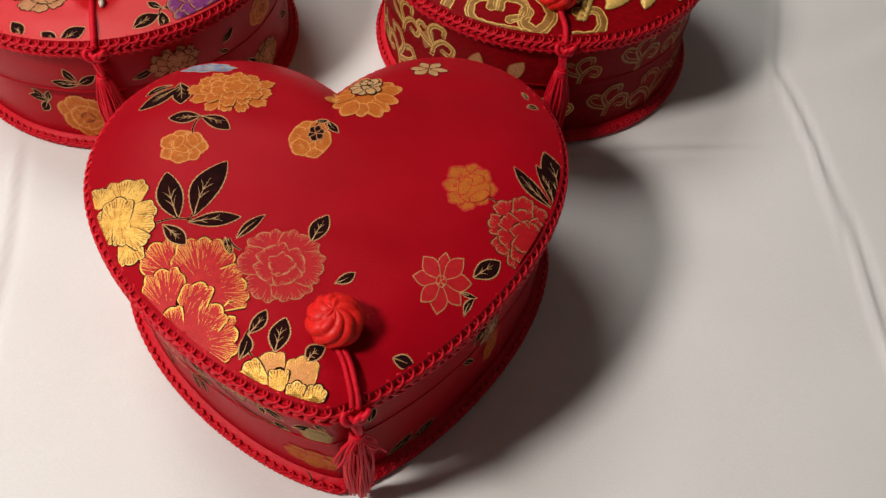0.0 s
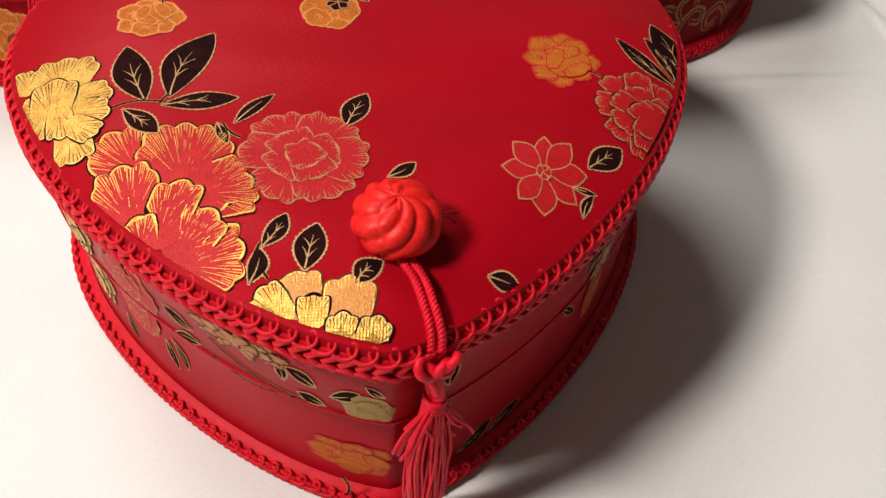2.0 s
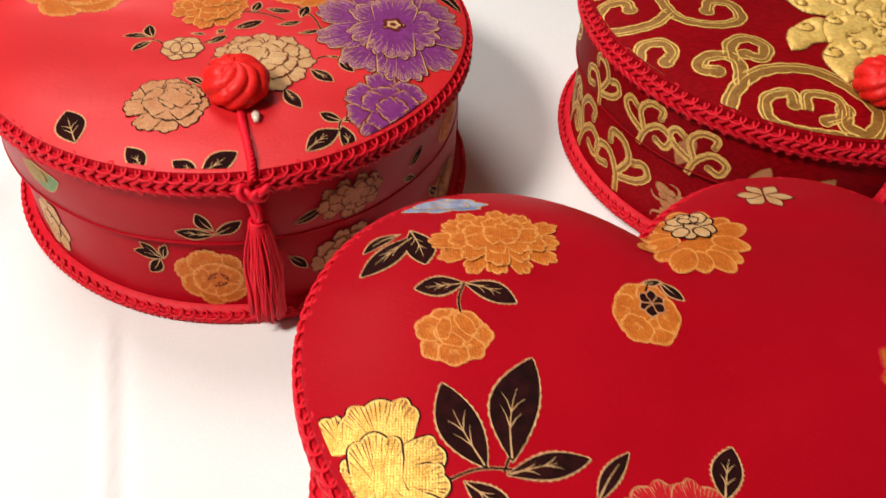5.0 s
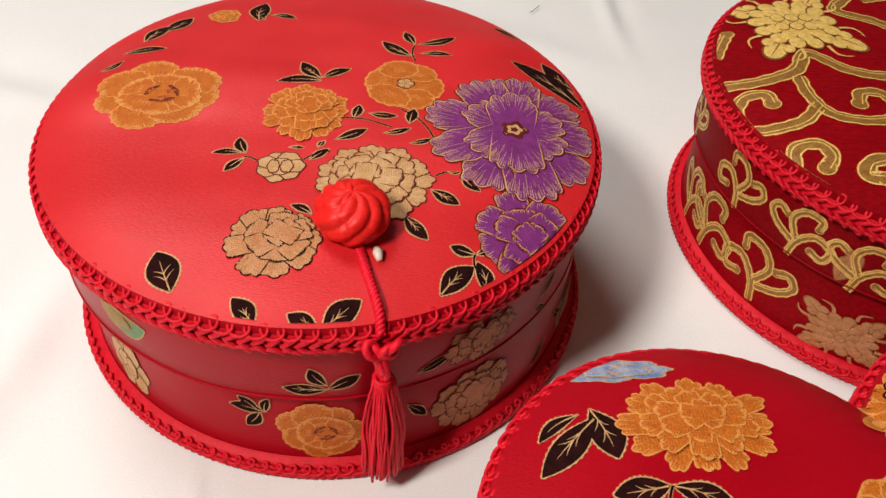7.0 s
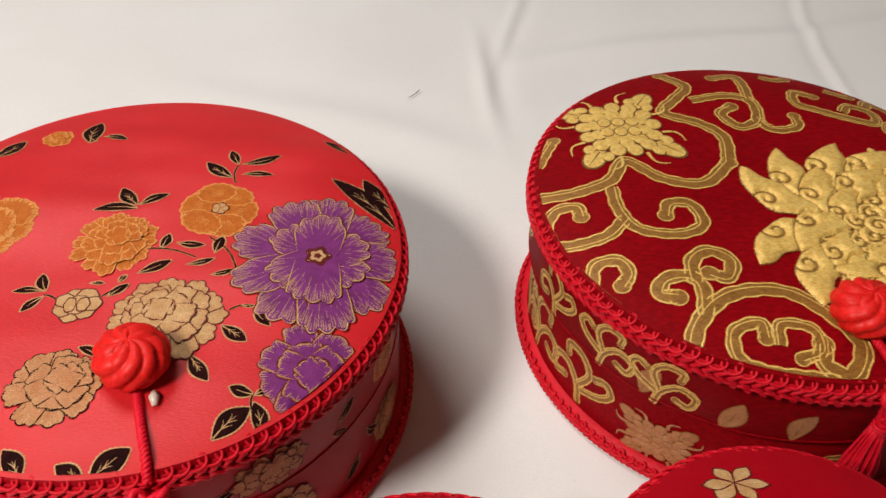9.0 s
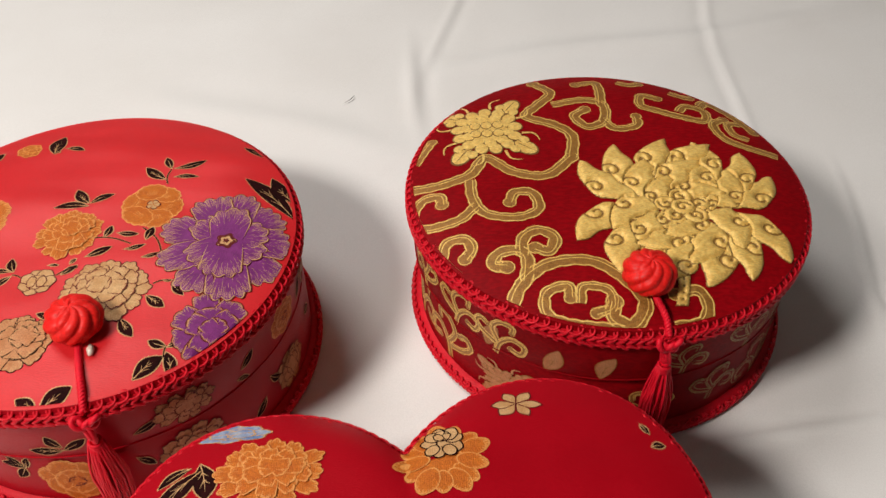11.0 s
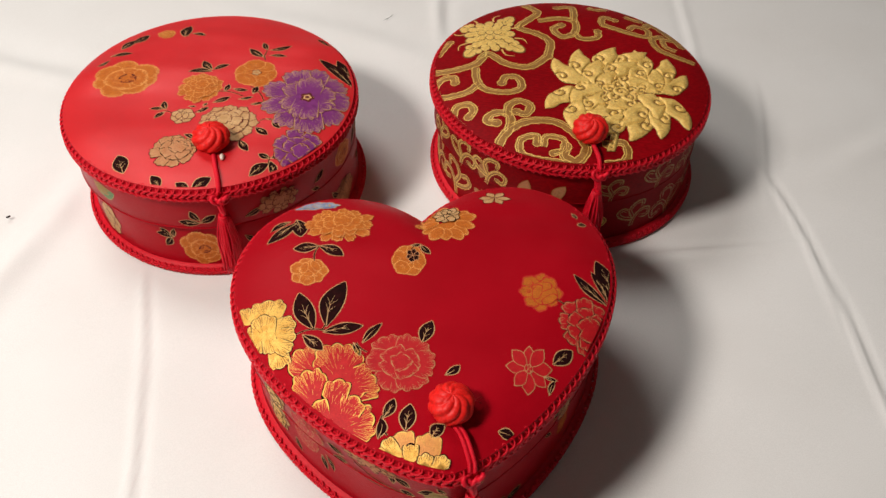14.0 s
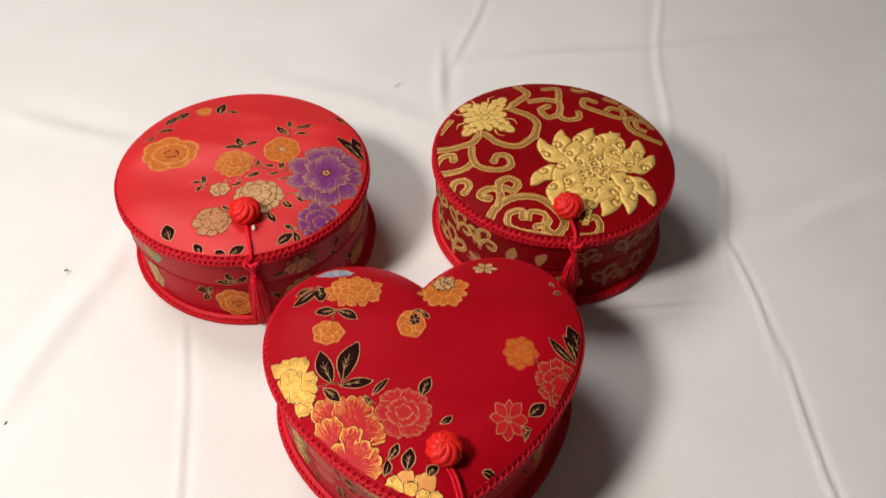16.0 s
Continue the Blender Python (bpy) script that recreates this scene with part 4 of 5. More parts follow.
leaves([(at(-86), 0.046, at(-94), 0.047, 0.4), (at(-86), 0.046, at(-80), 0.052, 0.4), (at(-86), 0.048, at(-89), 0.056, 0.5), (at(-69), 0.047, at(-62), 0.052, 0.35),
        (at(-38), 0.050, at(-33), 0.056, 0.4), (at(-40), 0.046, at(-36), 0.043, 0.4), (at(-8), 0.046, at(-3), 0.054, 0.4)], upper, lid_wall)
blooms([("olive", at(-128), 0.054, 0.018, 0.010)], upper, lid_wall, 160)
leaf(upper, at(-131), 0.052, at(-121), 0.056, 0.5, GREEN, CREAM, CREAM).place("leaf_motif", lid_wall, "green leaf")
cord = Sheet()
braided(cord, [(0.0150, -0.066, 0.0808), (0.0170, -0.074, 0.0805), (0.0200, -0.084, 0.0798), (0.0222, -0.0915, 0.0778), (0.0228, -0.0965, 0.0738)], 0.0014, TASSEL, 1500)
part("cord", cord, root, "plaited red cord from button to tassel")
button(root, 0.0133, -0.0600, 0.0872, 0.0117, 0.4)
tassel(root, 0.0234, -0.0987, 0.0758, 0.009, 0.24, -0.97, False, 5)
glue = Sheet()
tube(glue, [(0.0208, -0.0690, 0.0809), (0.0212, -0.0712, 0.0813), (0.0218, -0.0740, 0.0809)], [0.0010, 0.0017, 0.0009], GLUE, 8)
part("glue_drop", glue, root, "drop of dried glue by the button")

# the round box with dark red and gold brocade
root, form, lid, lid_wall, body, on_lid, on_wall = box(
    "round_box", "round dark red brocade box with raised gold scrolls and lotus", 0.0924, 0.5145, circle_line(0.0956), (0, 0), 0.0815, SATIN_DARK, SATIN_DARK, 0.0045, 0.042, 31, (0.0016, 0.0005))
SCROLLS = [
    (0.0062, (-0.0970, -0.0027), (-0.0817, -0.0028), (-0.0663, 0.0034), (-0.0577, 0.0158), (-0.0449, 0.0044), (-0.0288, 0.0012), (-0.0151, 0.0146)),
    (0.0062, (-0.0151, 0.0146), (-0.0124, 0.0322), (-0.0202, 0.0426), (-0.0341, 0.0509), (-0.0265, 0.0623), (-0.0190, 0.0736), (-0.0266, 0.0871)),
    (0.0055, (-0.0195, 0.0612), (-0.0021, 0.0653), (0.0079, 0.0601), (0.0063, 0.0456), (-0.0030, 0.0404), (-0.0087, 0.0498), (-0.0024, 0.0560)),
    (0.0050, (0.0054, 0.0477), (0.0111, 0.0383), (0.0224, 0.0404), (0.0237, 0.0486)),
    (0.0055, (0.0069, 0.0611), (0.0085, 0.0756), (0.0068, 0.0849), (-0.0034, 0.0829)),
    (0.0055, (-0.0664, -0.0007), (-0.0659, -0.0142), (-0.0603, -0.0256), (-0.0462, -0.0288), (-0.0358, -0.0236), (-0.0374, -0.0122), (-0.0455, -0.0112), (-0.0488, -0.0184))]
MORE_SCROLLS = [
    (0.0055, (-0.0641, -0.0194), (-0.0736, -0.0287), (-0.0899, -0.0307), (-0.0947, -0.0224), (-0.0902, -0.0120), (-0.0821, -0.0110), (-0.0807, -0.0167)),
    (0.0055, (-0.0790, -0.0638), (-0.0816, -0.0524), (-0.0792, -0.0421), (-0.0710, -0.0411), (-0.0682, -0.0473), (-0.0714, -0.0525)),
    (0.0050, (-0.0816, -0.0524), (-0.0864, -0.0452), (-0.0906, -0.0503)),
    (0.0060, (-0.0456, -0.0681), (-0.0441, -0.0557), (-0.0480, -0.0505), (-0.0562, -0.0515), (-0.0594, -0.0577), (-0.0534, -0.0598)),
    (0.0060, (-0.0461, -0.0536), (-0.0447, -0.0432), (-0.0374, -0.0381), (-0.0305, -0.0433), (-0.0338, -0.0516), (-0.0399, -0.0495)),
    (0.0065, (-0.0544, -0.0867), (-0.0488, -0.0712), (-0.0352, -0.0598), (-0.0159, -0.0589), (-0.0021, -0.0713), (0.0035, -0.0827), (-0.0029, -0.0931), (-0.0109, -0.0894), (-0.0096, -0.0817)),
    (0.0050, (-0.0071, -0.0951), (-0.0161, -0.0935), (-0.0292, -0.0909), (-0.0382, -0.0857), (-0.0378, -0.0754), (-0.0285, -0.0723), (-0.0278, -0.0785))]
LAST_SCROLLS = [
    (0.0045, (-0.0238, -0.0816), (-0.0215, -0.0733), (-0.0114, -0.0754), (-0.0107, -0.0837), (-0.0179, -0.0868)),
    (0.0050, (0.0472, 0.0527), (0.0525, 0.0589), (0.0615, 0.0547), (0.0591, 0.0444), (0.0460, 0.0486), (0.0361, 0.0538), (0.0281, 0.0590), (0.0306, 0.0693), (0.0386, 0.0662)),
    (0.0060, (0.0606, 0.0599), (0.0659, 0.0651), (0.0766, 0.0526), (0.0842, 0.0381)),
    (0.0050, (0.0905, 0.0163), (0.0754, 0.0216), (0.0656, 0.0288), (0.0630, 0.0413), (0.0703, 0.0474)),
    (0.0045, (0.0788, 0.0288), (0.0718, 0.0330), (0.0712, 0.0423), (0.0773, 0.0443)),
    (0.0055, (0.0143, -0.0942), (0.0255, -0.0921), (0.0299, -0.0849), (0.0271, -0.0766), (0.0169, -0.0786)),
    (0.0050, (-0.0932, 0.0169), (-0.0888, 0.0262), (-0.0844, 0.0345)),
    (0.0050, (0.0200, 0.0859), (0.0260, 0.0828), (0.0322, 0.0848)), (0.0050, (0.0470, 0.0744), (0.0539, 0.0703), (0.0575, 0.0697))]
for width, *ctrl in SCROLLS + MORE_SCROLLS + LAST_SCROLLS:
    ribbon(on_lid, width * 0.88, ctrl, OLD_GOLD, PALE_GOLD).place("scroll_motif", lid)


def lotus(surface, parent, x, y, wide, tall):
    """The great lotus: one quilted relief of hooked feather petals, each with a curl sewn into it, round a heart of small curls."""
    rnd = random.Random(77)
    size, at = np.array((wide / 2, tall / 2)), np.array((x, y))
    lobes = []
    for reach, inner, count, half, turn in ((1.02, 0.30, 14, 0.27, 0.1), (0.72, 0.16, 9, 0.44, 0.27), (0.44, 0.02, 5, 0.75, 0.05)):
        for i in range(count):
            th = turn + i * 2 * math.pi / count + rnd.uniform(-0.05, 0.05)
            rr = reach * rnd.uniform(0.93, 1.04)
            hook = 1 if math.sin(2 * th + 0.5) > 0 else -1
            k = np.linspace(0, 1, 22)
            w = half * (0.75 + 0.50 * k) * (1 - k ** 3.0) * (1 + 0.12 * np.sin(k * 15 + i))
            r, bend = inner + (rr - inner) * k, hook * 1.25 * half * k ** 2.4
            r, a = np.r_[r, r[::-1]], np.r_[th - w + bend, (th + w + bend)[::-1]]
            wind = np.linspace(0, 1, 40)
            spin = th + math.pi * (1 + 0.35 * hook) + hook * wind * 7.6
            mid = np.array((math.cos(th), math.sin(th))) * (inner + (rr - inner) * 0.60)
            coil = mid + np.c_[np.cos(spin), np.sin(spin)] * (0.125 * reach ** 0.45 * (1 - 0.86 * wind))[:, None]
            c = th - hook * half * 0.45 * (1 - k) + bend * 0.8
            vein = np.c_[np.cos(c), np.sin(c)] * (inner + (rr - inner) * (0.62 + 0.36 * k))[:, None]
            lobes.append((np.c_[r * np.cos(a), r * np.sin(a)], np.vstack([coil, vein])))
    ring = np.linspace(0, 2 * math.pi, 24, endpoint=False)
    for i in range(6):
        th = i * 2 * math.pi / 5 + 0.3
        c = np.array((math.cos(th), math.sin(th))) * (0.14 if i < 5 else 0.0)
        wind = np.linspace(0, 1, 20)
        lobes.append((c + np.c_[np.cos(ring), np.sin(ring)] * 0.11, c + np.c_[np.cos(th + wind * 6), np.sin(th + wind * 6)] * (0.065 * (1 - 0.8 * wind))[:, None]))
    k = np.linspace(0, 1, 12)
    stalk = np.c_[-0.10 - 0.14 * k ** 1.4, -0.42 - 0.72 * k]
    lobes.insert(0, (np.vstack([stalk + (0.055, 0), (stalk - (0.055, 0))[::-1]]), stalk))
    n = 260
    gx, gy = np.meshgrid(np.linspace(-1.12, 1.12, n), np.linspace(-1.18, 1.12, n))
    p = np.c_[gx.ravel(), gy.ravel()]
    deep, inside = np.full(len(p), 9.0), np.zeros(len(p), bool)
    for q, curl in lobes:
        near = np.flatnonzero((np.abs(p - q.mean(0)) < np.abs(q - q.mean(0)).max(0) + 0.01).all(1))
        b = p[near]
        hit = np.zeros(len(b), bool)
        for (x0, y0), (x1, y1) in zip(q, np.roll(q, -1, 0)):
            over = (y0 > b[:, 1]) != (y1 > b[:, 1])
            hit ^= over & (b[:, 0] < (x1 - x0) * (b[:, 1] - y0) / (y1 - y0 + 1e-12) + x0)
        mine = near[hit]
        t = np.linspace(0, 1, 5, endpoint=False)[:, None, None]
        rim = ((1 - t) * q + t * np.roll(q, -1, 0)).reshape(-1, 2)
        d = np.sqrt(((p[mine][:, None] - np.vstack([rim, curl])) ** 2).sum(-1)).min(1)
        deep[mine], inside[mine] = d, True
    d = deep * wide / 2
    rise = 0.0003 + 0.0017 * (1 - np.exp(-(d / 0.0015) ** 1.4))
    keep = np.full(len(p), -1)
    used = np.flatnonzero(inside)
    keep[used] = np.arange(len(used))
    q = p[used] * size + at
    sh = Sheet()
    cells = np.array([(r * n + c, r * n + c + 1, (r + 1) * n + c + 1, (r + 1) * n + c) for r in range(n - 1) for c in range(n - 1)])
    cells = cells[inside[cells].all(1)]
    # cells along petal edges and curls get darker gold as painted groove shade
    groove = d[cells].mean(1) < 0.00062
    pts = [surface(a, b, h) for (a, b), h in zip(q, rise[used])]
    sh.add(pts, [tuple(f) for f in keep[cells[~groove]]], PALE_GOLD)
    dark = sh.slot(SHADE_GOLD)
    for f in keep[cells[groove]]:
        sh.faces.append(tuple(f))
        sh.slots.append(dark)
    return part("lotus_motif", sh, parent, "large raised pale gold lotus")


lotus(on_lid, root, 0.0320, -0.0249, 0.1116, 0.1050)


def knot_flower(surface, x, y, wide, tall, fill, rim, lift=0.0003):
    """A square gold flower: rounded centre lobes, a scalloped edge, a leaf at each corner and thin feelers beside it."""
    mo = Motif(surface, lift, 0.0003)
    sx, sy = wide / 2, tall / 2
    a = np.linspace(0, 2 * np.pi, 16, endpoint=False)
    ring = np.c_[np.cos(a), np.sin(a)]
    size, at = np.array((sx, sy)), np.array((x, y))

    def lobe(c, long, broad, th, up):
        spin = np.array([[math.cos(th), math.sin(th)], [-math.sin(th), math.cos(th)]])
        for grow, mat, rise in ((1.0, rim, 0.0), (0.86, fill, 0.00012)):
            mo.poly((ring * (long * grow, broad * grow) @ spin + c) * size + at, mat, up + rise, 0.0002)

    for i in range(4):
        th = math.pi / 4 + i * math.pi / 2 + 0.15
        way, across = np.array((math.cos(th), math.sin(th))), np.array((-math.sin(th), math.cos(th)))
        lobe(way * 0.94, 0.30, 0.20, th, 0.0)
        for side in (-1, 1):
            lobe(way * 0.80 + across * 0.17 * side, 0.13, 0.11, th, 0.0002)
            pts = [(way * (0.66 + 0.42 * k) + across * side * (0.32 + 0.13 * math.sin(k * 3))) * size + at for k in np.linspace(0, 1, 9)]
            mo.stroke(pts, 0.0016, fill, 0.0002, True)
        mo.stroke([(way * k) * size + at for k in np.linspace(0.78, 1.18, 6)], 0.0006, rim, 0.00040, True)
    for reach, count, big, up in ((0.60, 13, 0.17, 0.0002), (0.43, 10, 0.16, 0.0003)):
        for i in range(count):
            th = i * 2 * math.pi / count + reach
            lobe(np.array((math.cos(th), math.sin(th))) * reach, big, big * 0.9, th, up + 0.00002 * (i % 2))
    mo.poly(ring * 0.40 * size + at, fill, 0.0005, 0.0)
    for row in (-1, 0, 1):
        for side in (-1, 1):
            lobe(np.array((row * 0.24, side * 0.13)), 0.125, 0.125, 0.0, 0.00055)
    return mo


knot_flower(on_lid, -0.0558, 0.0396, 0.0495, 0.0561, PALE_GOLD, BRONZE).place("flower_motif", lid, "raised pale gold square flower")
upper, lower = on_wall(-0.0014), on_wall(-0.0027)
at = form.along


def wall_scroll(surface, parent, degrees, z, size, flip):
    """A cloud scroll on the side: a stalk with two curls."""
    u = at(degrees)
    f = 1 if flip else -1
    # on the side turned from the lamp, darker threads paint in its shade
    fill, edge = (SATIN_DARK, OLD_GOLD) if -80 < degrees < 60 else (OLD_GOLD, PALE_GOLD)
    for ctrl in (((0, -1.0), (0.15 * f, -0.3), (0.6 * f, 0.2), (1.1 * f, 0.0), (1.0 * f, -0.5), (0.6 * f, -0.4)),
                 ((0.1 * f, -0.3), (-0.2 * f, 0.4), (0.1 * f, 0.9), (0.6 * f, 0.9), (0.6 * f, 0.55)),
                 ((0, -0.4), (-0.6 * f, -0.1), (-0.9 * f, 0.3), (-0.7 * f, 0.6), (-0.4 * f, 0.45))):
        ribbon(surface, size * 0.24, [(u + a * size * 1.3, z + b * size * 1.1) for a, b in ctrl], fill, edge).place("scroll_motif", parent)


for degrees, z, size, flip in ((178, 0.020, 0.012, True), (-170, 0.022, 0.013, True), (-148, 0.022, 0.013, False), (-104, 0.020, 0.011, True), (-84, 0.020, 0.010, False), (-64, 0.024, 0.010, True),
                               (-42, 0.020, 0.013, False), (-22, 0.022, 0.012, True), (0, 0.020, 0.012, False)):
    wall_scroll(lower, body, degrees, z, size, flip)
for degrees, z, size, flip in ((172, 0.053, 0.009, False), (-160, 0.053, 0.010, False), (-143, 0.053, 0.010, True), (-128, 0.052, 0.010, True), (-76, 0.052, 0.008, True), (-54, 0.054, 0.010, True),
                               (-33, 0.052, 0.010, False), (-12, 0.053, 0.009, True)):
    wall_scroll(upper, lid_wall, degrees, z, size, flip)
knot_flower(lower, at(-125), 0.018, 0.036, 0.026, TAN, OLD_GOLD).place("flower_motif", body, "tan gold square flower")
for k in (-131, -113, -98):
    leaf(upper, at(k), 0.043, at(k + 3), 0.057, 0.6, TAN, OLD_GOLD, OLD_GOLD).place("leaf_motif", lid_wall, "tan gold bud")
cord = Sheet()
braided(cord, [(0.0070, -0.078, 0.0826), (0.0080, -0.082, 0.0822), (0.0096, -0.088, 0.0812), (0.0108, -0.0925, 0.0790), (0.0112, -0.0970, 0.0750)], 0.0014, TASSEL, 1500)
part("cord", cord, root, "plaited red cord from button to tassel")
button(root, 0.0058, -0.0725, 0.0882, 0.0117, 2.1)
tassel(root, 0.0116, -0.0985, 0.0768, 0.009, 0.12, -0.985, False, 8)

# the heart-shaped box
root, form, lid, lid_wall, body, on_lid, on_wall = box(
    "heart_box", "heart-shaped crimson satin box with flower brocade and tassel", 0.0149, 0.2047, heart_line(), (-0.0137, 0.089), 0.0871, SATIN_RED, SATIN_RED, 0.0055, 0.0485, 51, (0.0010, 0.0030))
blooms([("rose_line", -0.0285, 0.0506, 0.0340, 0.0367), ("marigold", -0.0674, 0.1455, 0.0398, 0.0293), ("marigold_small", -0.0807, 0.1091, 0.0203, 0.0202),
        ("fan", -0.0073, 0.1494, 0.0346, 0.0313), ("half", -0.0272, 0.1194, 0.0188, 0.0233), ("carnation", 0.0433, 0.0983, 0.0236, 0.0260),
        ("red_peony", 0.0659, 0.0795, 0.0294, 0.0361), ("lily", 0.0345, 0.0493, 0.0231, 0.0293), ("star", 0.0207, 0.1731, 0.0192, 0.0141),
        ("blue", -0.0840, 0.1642, 0.0295, 0.0085)], on_lid, lid, 200)
PETALS_CORAL = [(-0.0694, 0.0429, -0.0806, 0.0572, 0.0175), (-0.0574, 0.0397, -0.0606, 0.0605, 0.0242), (-0.0529, 0.0356, -0.0398, 0.0410, 0.0213), (-0.0538, 0.0157, -0.0390, 0.0196, 0.0187),
                (-0.0553, 0.0190, -0.0484, 0.0302, 0.0141), (-0.0682, 0.0281, -0.0750, 0.0460, 0.0167), (-0.0608, 0.0236, -0.0574, 0.0404, 0.0134), (-0.0646, 0.0214, -0.0678, 0.0295, 0.0102)]
PETALS_GOLD = [(-0.1079, 0.0772, -0.1132, 0.0851, 0.0076), (-0.0985, 0.0759, -0.0999, 0.0895, 0.0188), (-0.0934, 0.0706, -0.0836, 0.0733, 0.0128), (-0.0927, 0.0659, -0.0826, 0.0655, 0.0116),
                (-0.0911, 0.0591, -0.0871, 0.0481, 0.0110), (-0.0991, 0.0680, -0.1062, 0.0639, 0.0173), (-0.0984, 0.0657, -0.1006, 0.0794, 0.0134), (-0.0965, 0.0673, -0.0931, 0.0568, 0.0082),
                (-0.0921, 0.0621, -0.0836, 0.0571, 0.0084)]
PETALS_LOW = [(-0.0251, 0.0031, -0.0270, 0.0127, 0.0128), (-0.0140, -0.0004, -0.0133, 0.0114, 0.0127), (-0.0283, 0.0011, -0.0348, 0.0085, 0.0093), (-0.0215, 0.0000, -0.0218, 0.0070, 0.0077),
                (-0.0149, -0.0060, -0.0147, 0.0021, 0.0076), (-0.0089, -0.0064, -0.0064, 0.0012, 0.0078)]
layered_peony(on_lid, PETALS_CORAL, CORAL, GOLD, GOLD, 31, border=0.00070, fray=1.25, dense=0.00060, outline=BLACK).place("flower_motif", lid, "large coral peony with gold-fringed petals")
layered_peony(on_lid, PETALS_GOLD, GOLD, PALE_GOLD, MAROON, 32, border=0.00050, fray=1.4, dense=0.00090, outline=BLACK).place("flower_motif", lid, "shining gold thread peony")
layered_peony(on_lid, PETALS_LOW[:2], APRICOT, GOLD, GOLD, 33, border=0.00050, dense=0.00070, outline=MAROON).place("flower_motif", lid, "old gold chrysanthemum petals")
layered_peony(on_lid, PETALS_LOW[2:], GOLD, PALE_GOLD, MAROON, 34, 0.00035, border=0.00050, dense=0.00090, outline=BLACK).place("flower_motif", lid, "gold thread chrysanthemum")
leaves([(-0.0673, 0.0715, -0.0604, 0.1022, 0.42), (-0.0735, 0.0698, -0.0839, 0.0937, 0.45), (-0.0687, 0.0681, -0.0487, 0.0727, 0.36), (-0.0788, 0.0664, -0.0675, 0.0572, 0.5),
        (-0.0481, 0.0619, -0.0392, 0.0746, 0.32), (-0.0184, 0.0629, -0.0137, 0.0768, 0.58), (-0.0526, 0.0617, -0.0487, 0.0539, 0.35), (-0.0064, 0.0438, 0.0005, 0.0495, 0.5),
        (-0.0353, 0.0197, -0.0305, 0.0294, 0.55), (-0.0372, 0.0101, -0.0356, 0.0190, 0.5), (-0.0245, 0.0132, -0.0227, 0.0266, 0.62), (-0.0124, 0.0099, -0.0065, 0.0160, 0.8),
        (-0.0917, 0.1483, -0.1066, 0.1317, 0.36), (-0.0928, 0.1511, -0.0883, 0.1357, 0.55), (-0.0958, 0.1495, -0.1062, 0.1419, 0.3)], on_lid, lid)
leaves([(-0.0777, 0.1280, -0.0911, 0.1259, 0.5), (-0.0773, 0.1280, -0.0632, 0.1212, 0.45), (-0.0267, 0.1302, -0.0214, 0.1311, 0.4), (-0.0214, 0.1308, -0.0159, 0.1242, 0.4),
        (0.0790, 0.0951, 0.0622, 0.1128, 0.28), (0.0800, 0.0964, 0.0720, 0.1162, 0.3), (0.0821, 0.0984, 0.0758, 0.1254, 0.42), (0.0471, 0.0535, 0.0573, 0.0630, 0.55),
        (0.0420, 0.0460, 0.0485, 0.0450, 0.28), (0.0443, 0.0369, 0.0476, 0.0446, 0.3), (0.0190, 0.0151, 0.0267, 0.0134, 0.6), (0.0657, 0.1637, 0.0683, 0.1594, 0.5),
        (0.0679, 0.1532, 0.0730, 0.1542, 0.6)], on_lid, lid)
stems([(-0.0825, 0.0668, -0.0676, 0.0695), (-0.0694, 0.0688, -0.0636, 0.0772), (-0.0453, 0.0562, -0.0511, 0.0618), (-0.0366, 0.0102, -0.0357, 0.0210),
        (-0.0328, 0.0112, -0.0362, 0.0203), (-0.0785, 0.1165, -0.0773, 0.1280), (0.0479, 0.0949, 0.0548, 0.0915), (-0.0259, 0.1197, -0.0252, 0.1299)], on_lid, lid)
upper, lower = on_wall(-0.0014), on_wall(-0.0027)
tip = form.along(-81.2)
blooms([("olive", tip - 0.0095, 0.0545, 0.0145, 0.0110), ("tan_chrys", tip - 0.047, 0.064, 0.032, 0.012), ("rose_line", tip - 0.088, 0.056, 0.026, 0.018),
        ("gold_low", tip - 0.116, 0.056, 0.022, 0.018), ("tan_chrys", tip + 0.078, 0.056, 0.014, 0.020)], upper, lid_wall, 240)
blooms([("carnation", tip - 0.0165, 0.0205, 0.0290, 0.0160), ("tan_chrys", tip - 0.058, 0.0440, 0.018, 0.007), ("rose_line", tip - 0.094, 0.034, 0.020, 0.020),
        ("gold_low", tip - 0.122, 0.026, 0.022, 0.024), ("carnation", tip + 0.083, 0.030, 0.012, 0.022)], lower, body, 250)
leaves([(tip - 0.0215, 0.0510, tip - 0.0290, 0.0530, 0.5), (tip - 0.0200, 0.0560, tip - 0.0125, 0.0605, 0.45), (tip - 0.0240, 0.0580, tip - 0.0320, 0.0620, 0.5),
        (tip - 0.0330, 0.0560, tip - 0.0345, 0.0620, 0.5), (tip - 0.0060, 0.0610, tip - 0.0105, 0.0640, 0.4), (tip - 0.0620, 0.0560, tip - 0.0720, 0.0590, 0.4),
        (tip - 0.0600, 0.0520, tip - 0.0690, 0.0500, 0.4), (tip + 0.0130, 0.0560, tip + 0.0150, 0.0650, 0.5), (tip + 0.0680, 0.0540, tip + 0.0760, 0.0640, 0.3)], upper, lid_wall)
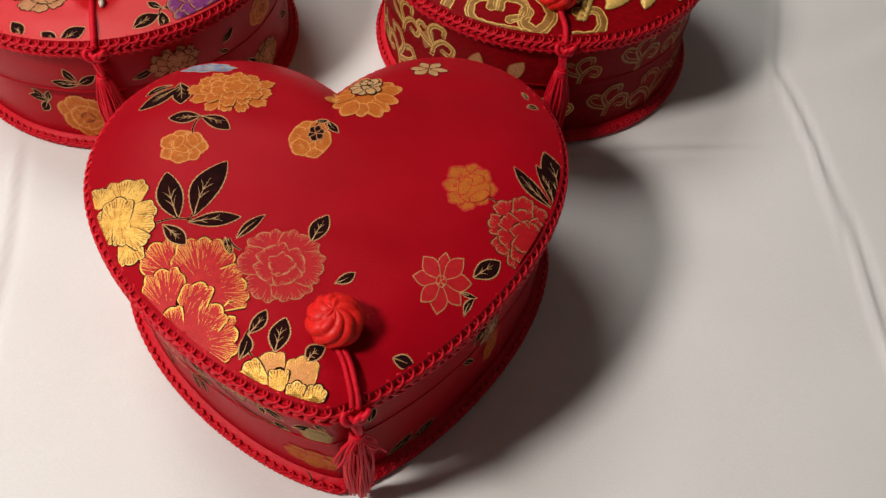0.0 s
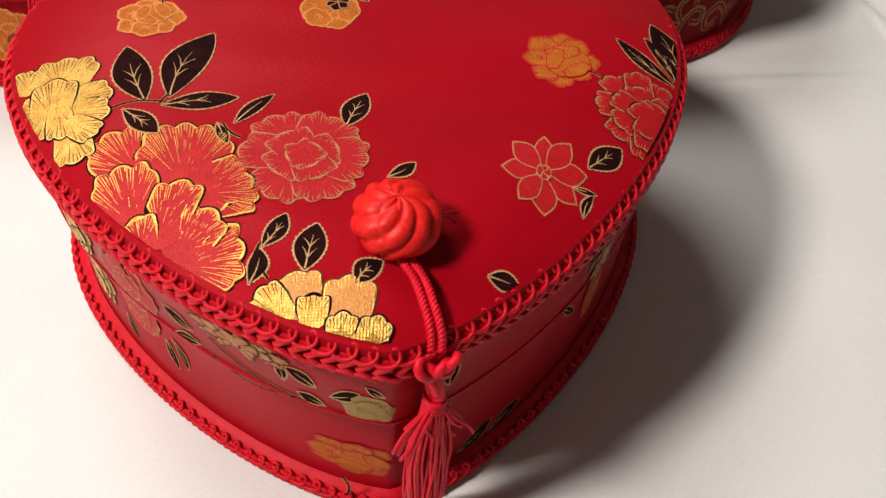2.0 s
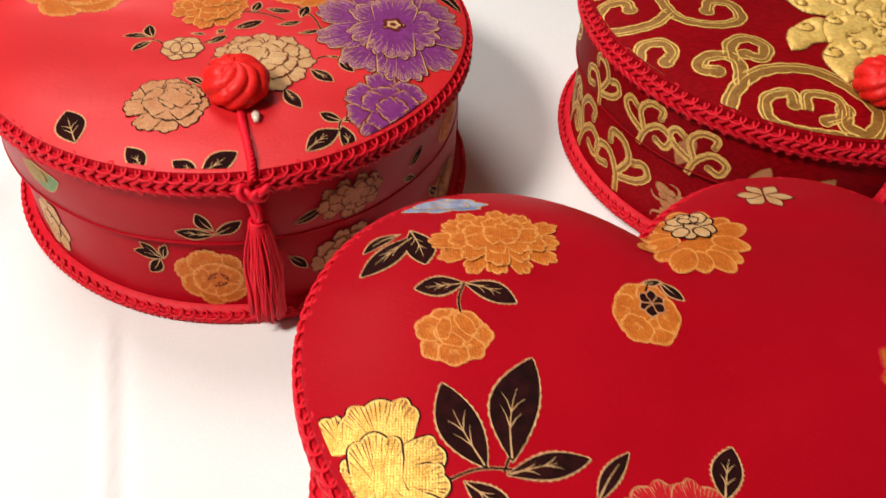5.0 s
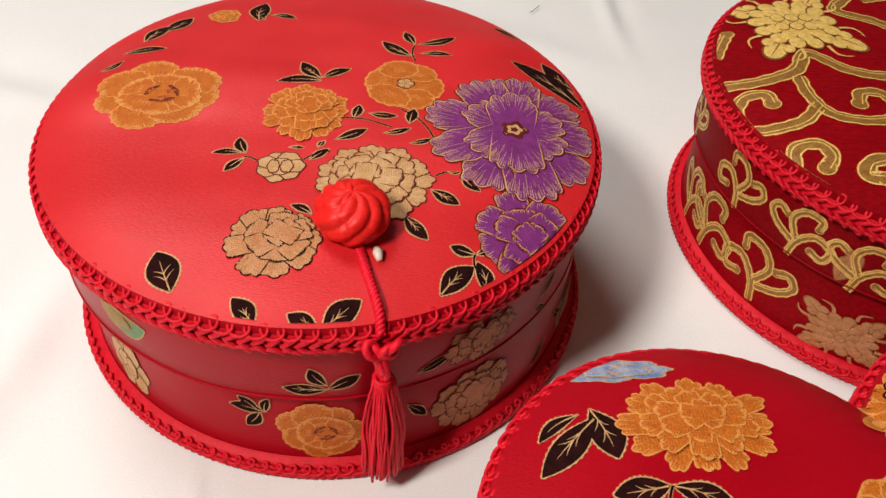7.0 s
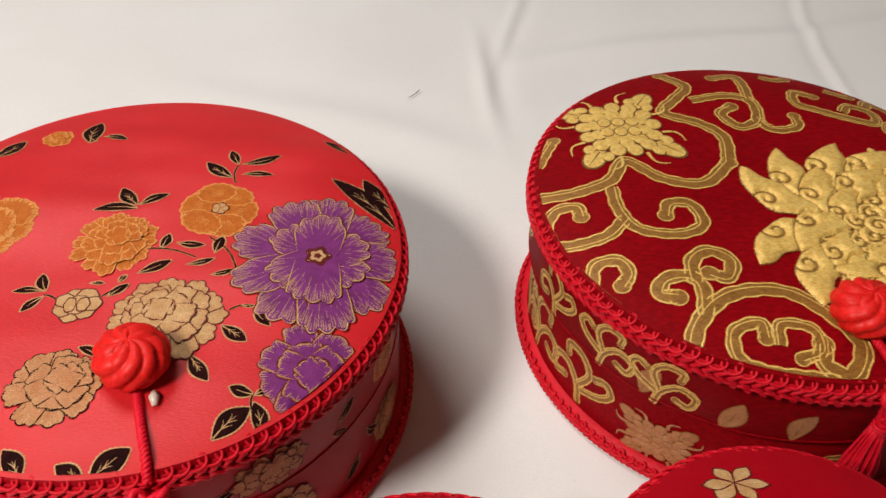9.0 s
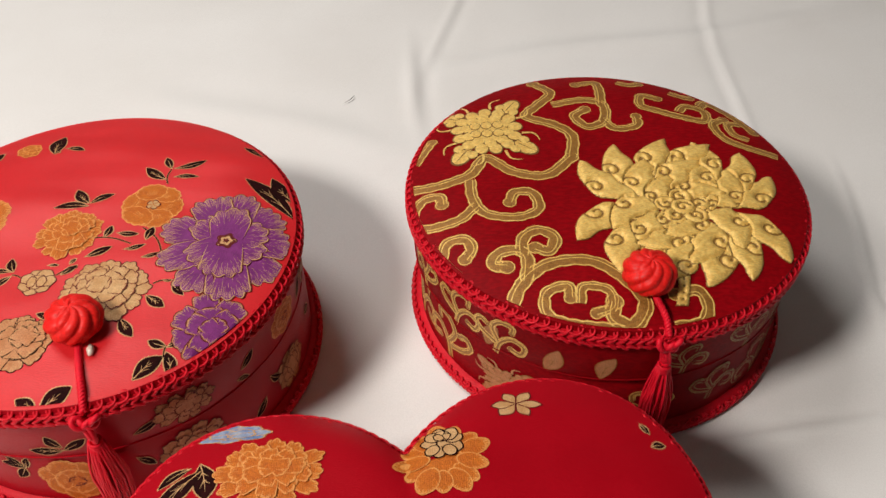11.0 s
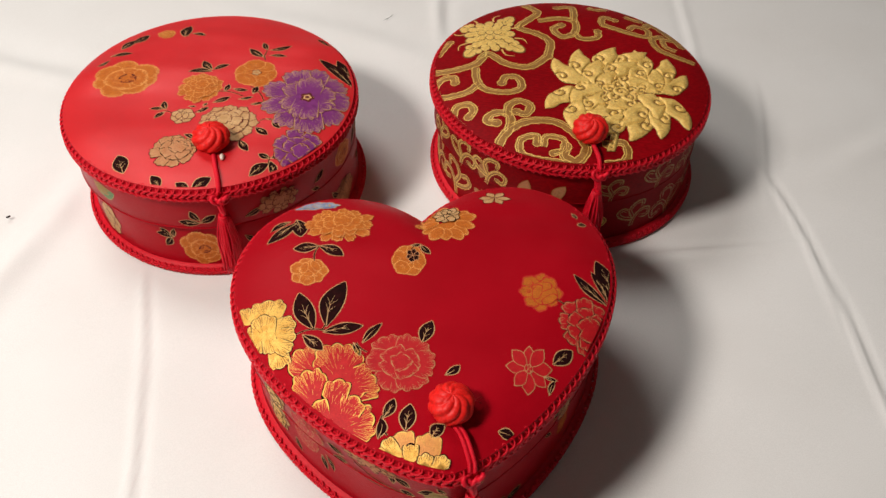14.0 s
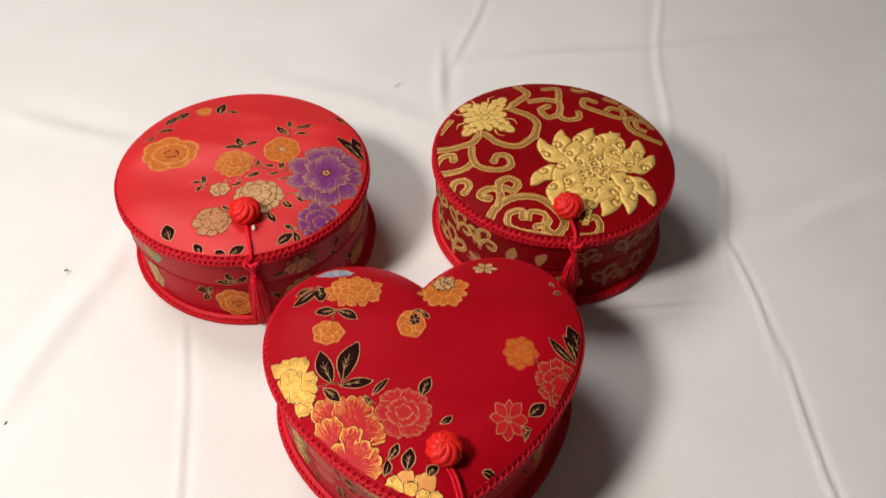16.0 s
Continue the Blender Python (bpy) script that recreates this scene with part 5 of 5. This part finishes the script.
leaves([(tip - 0.0790, 0.0330, tip - 0.0740, 0.0220, 0.3), (tip - 0.0820, 0.0300, tip - 0.0790, 0.0180, 0.3), (tip - 0.0860, 0.0340, tip - 0.0900, 0.0370, 0.4),
        (tip + 0.0200, 0.0080, tip + 0.0330, 0.0150, 0.5), (tip + 0.0330, 0.0070, tip + 0.0460, 0.0120, 0.5), (tip - 0.0170, 0.0150, tip - 0.0200, 0.0205, 0.3),
        (tip - 0.0170, 0.0150, tip - 0.0135, 0.0185, 0.3), (tip + 0.0620, 0.0420, tip + 0.0700, 0.0330, 0.25), (tip - 0.1050, 0.0220, tip - 0.1010, 0.0120, 0.4)], lower, body)
stems([(tip - 0.0175, 0.0170, tip - 0.0160, 0.0075), (tip - 0.0215, 0.0510, tip - 0.0560, 0.0580), (tip - 0.0300, 0.0500, tip - 0.0560, 0.0500)], upper, lid_wall)
for k in (-0.0012, 0.0012):
    cord = Sheet()
    braided(cord, [(-0.0014 + k, 0.0163, 0.0880), (0.0022 + k, 0.0106, 0.0877), (0.0047 + k, 0.0039, 0.0862), (0.0065 + k, -0.0011, 0.0832), (0.0069 + k, -0.0038, 0.0790)], 0.0010, TASSEL, 2000)
    part("cord", cord, root, "plaited red cord from button to tassel")
button(root, -0.0034, 0.0238, 0.0935, 0.0110, 1.2)
for k, (dx, dy) in enumerate(((0.0050, 0.0022), (0.0042, -0.0012))):
    frayed = Sheet()
    tube(frayed, spline([(0.0064, 0.0268, 0.0910), (0.0064 + dx * 0.6, 0.0273 + dy * 0.5, 0.0920), (0.0064 + dx, 0.0273 + dy, 0.0905)], 6), 0.00028, CORAL, 5)
    part("frayed_thread", frayed, root, "loose pink thread by the button")
tassel(root, 0.0073, -0.0058, 0.0815, 0.010, 0.35, -0.94, True, 3)


# ---- small things on the cloth ----
for k, (x, y, turn, ln, r) in enumerate(((-0.2982, 0.4355, 0.4, 0.0016, 0.0008), (-0.294, 0.291, 1.2, 0.0016, 0.0007), (-0.0468, 0.7061, 0.9, 0.0060, 0.00022))):
    sh = Sheet()
    pts = [(x + math.cos(turn) * ln * t - 0.15 * ln * t * t, y + math.sin(turn) * ln * t, 0.0002 + r + 0.0002 * math.sin(3 * t)) for t in (-1, -0.5, 0, 0.5, 1)]
    tube(sh, pts, [r * 0.4, r, r * 0.9, r, r * 0.3], LINT, 6)
    tagged(new("lint", sh.mesh("lint")), "tiny dark shred of lint lying on the white cloth", "lint", "lint on the cloth")
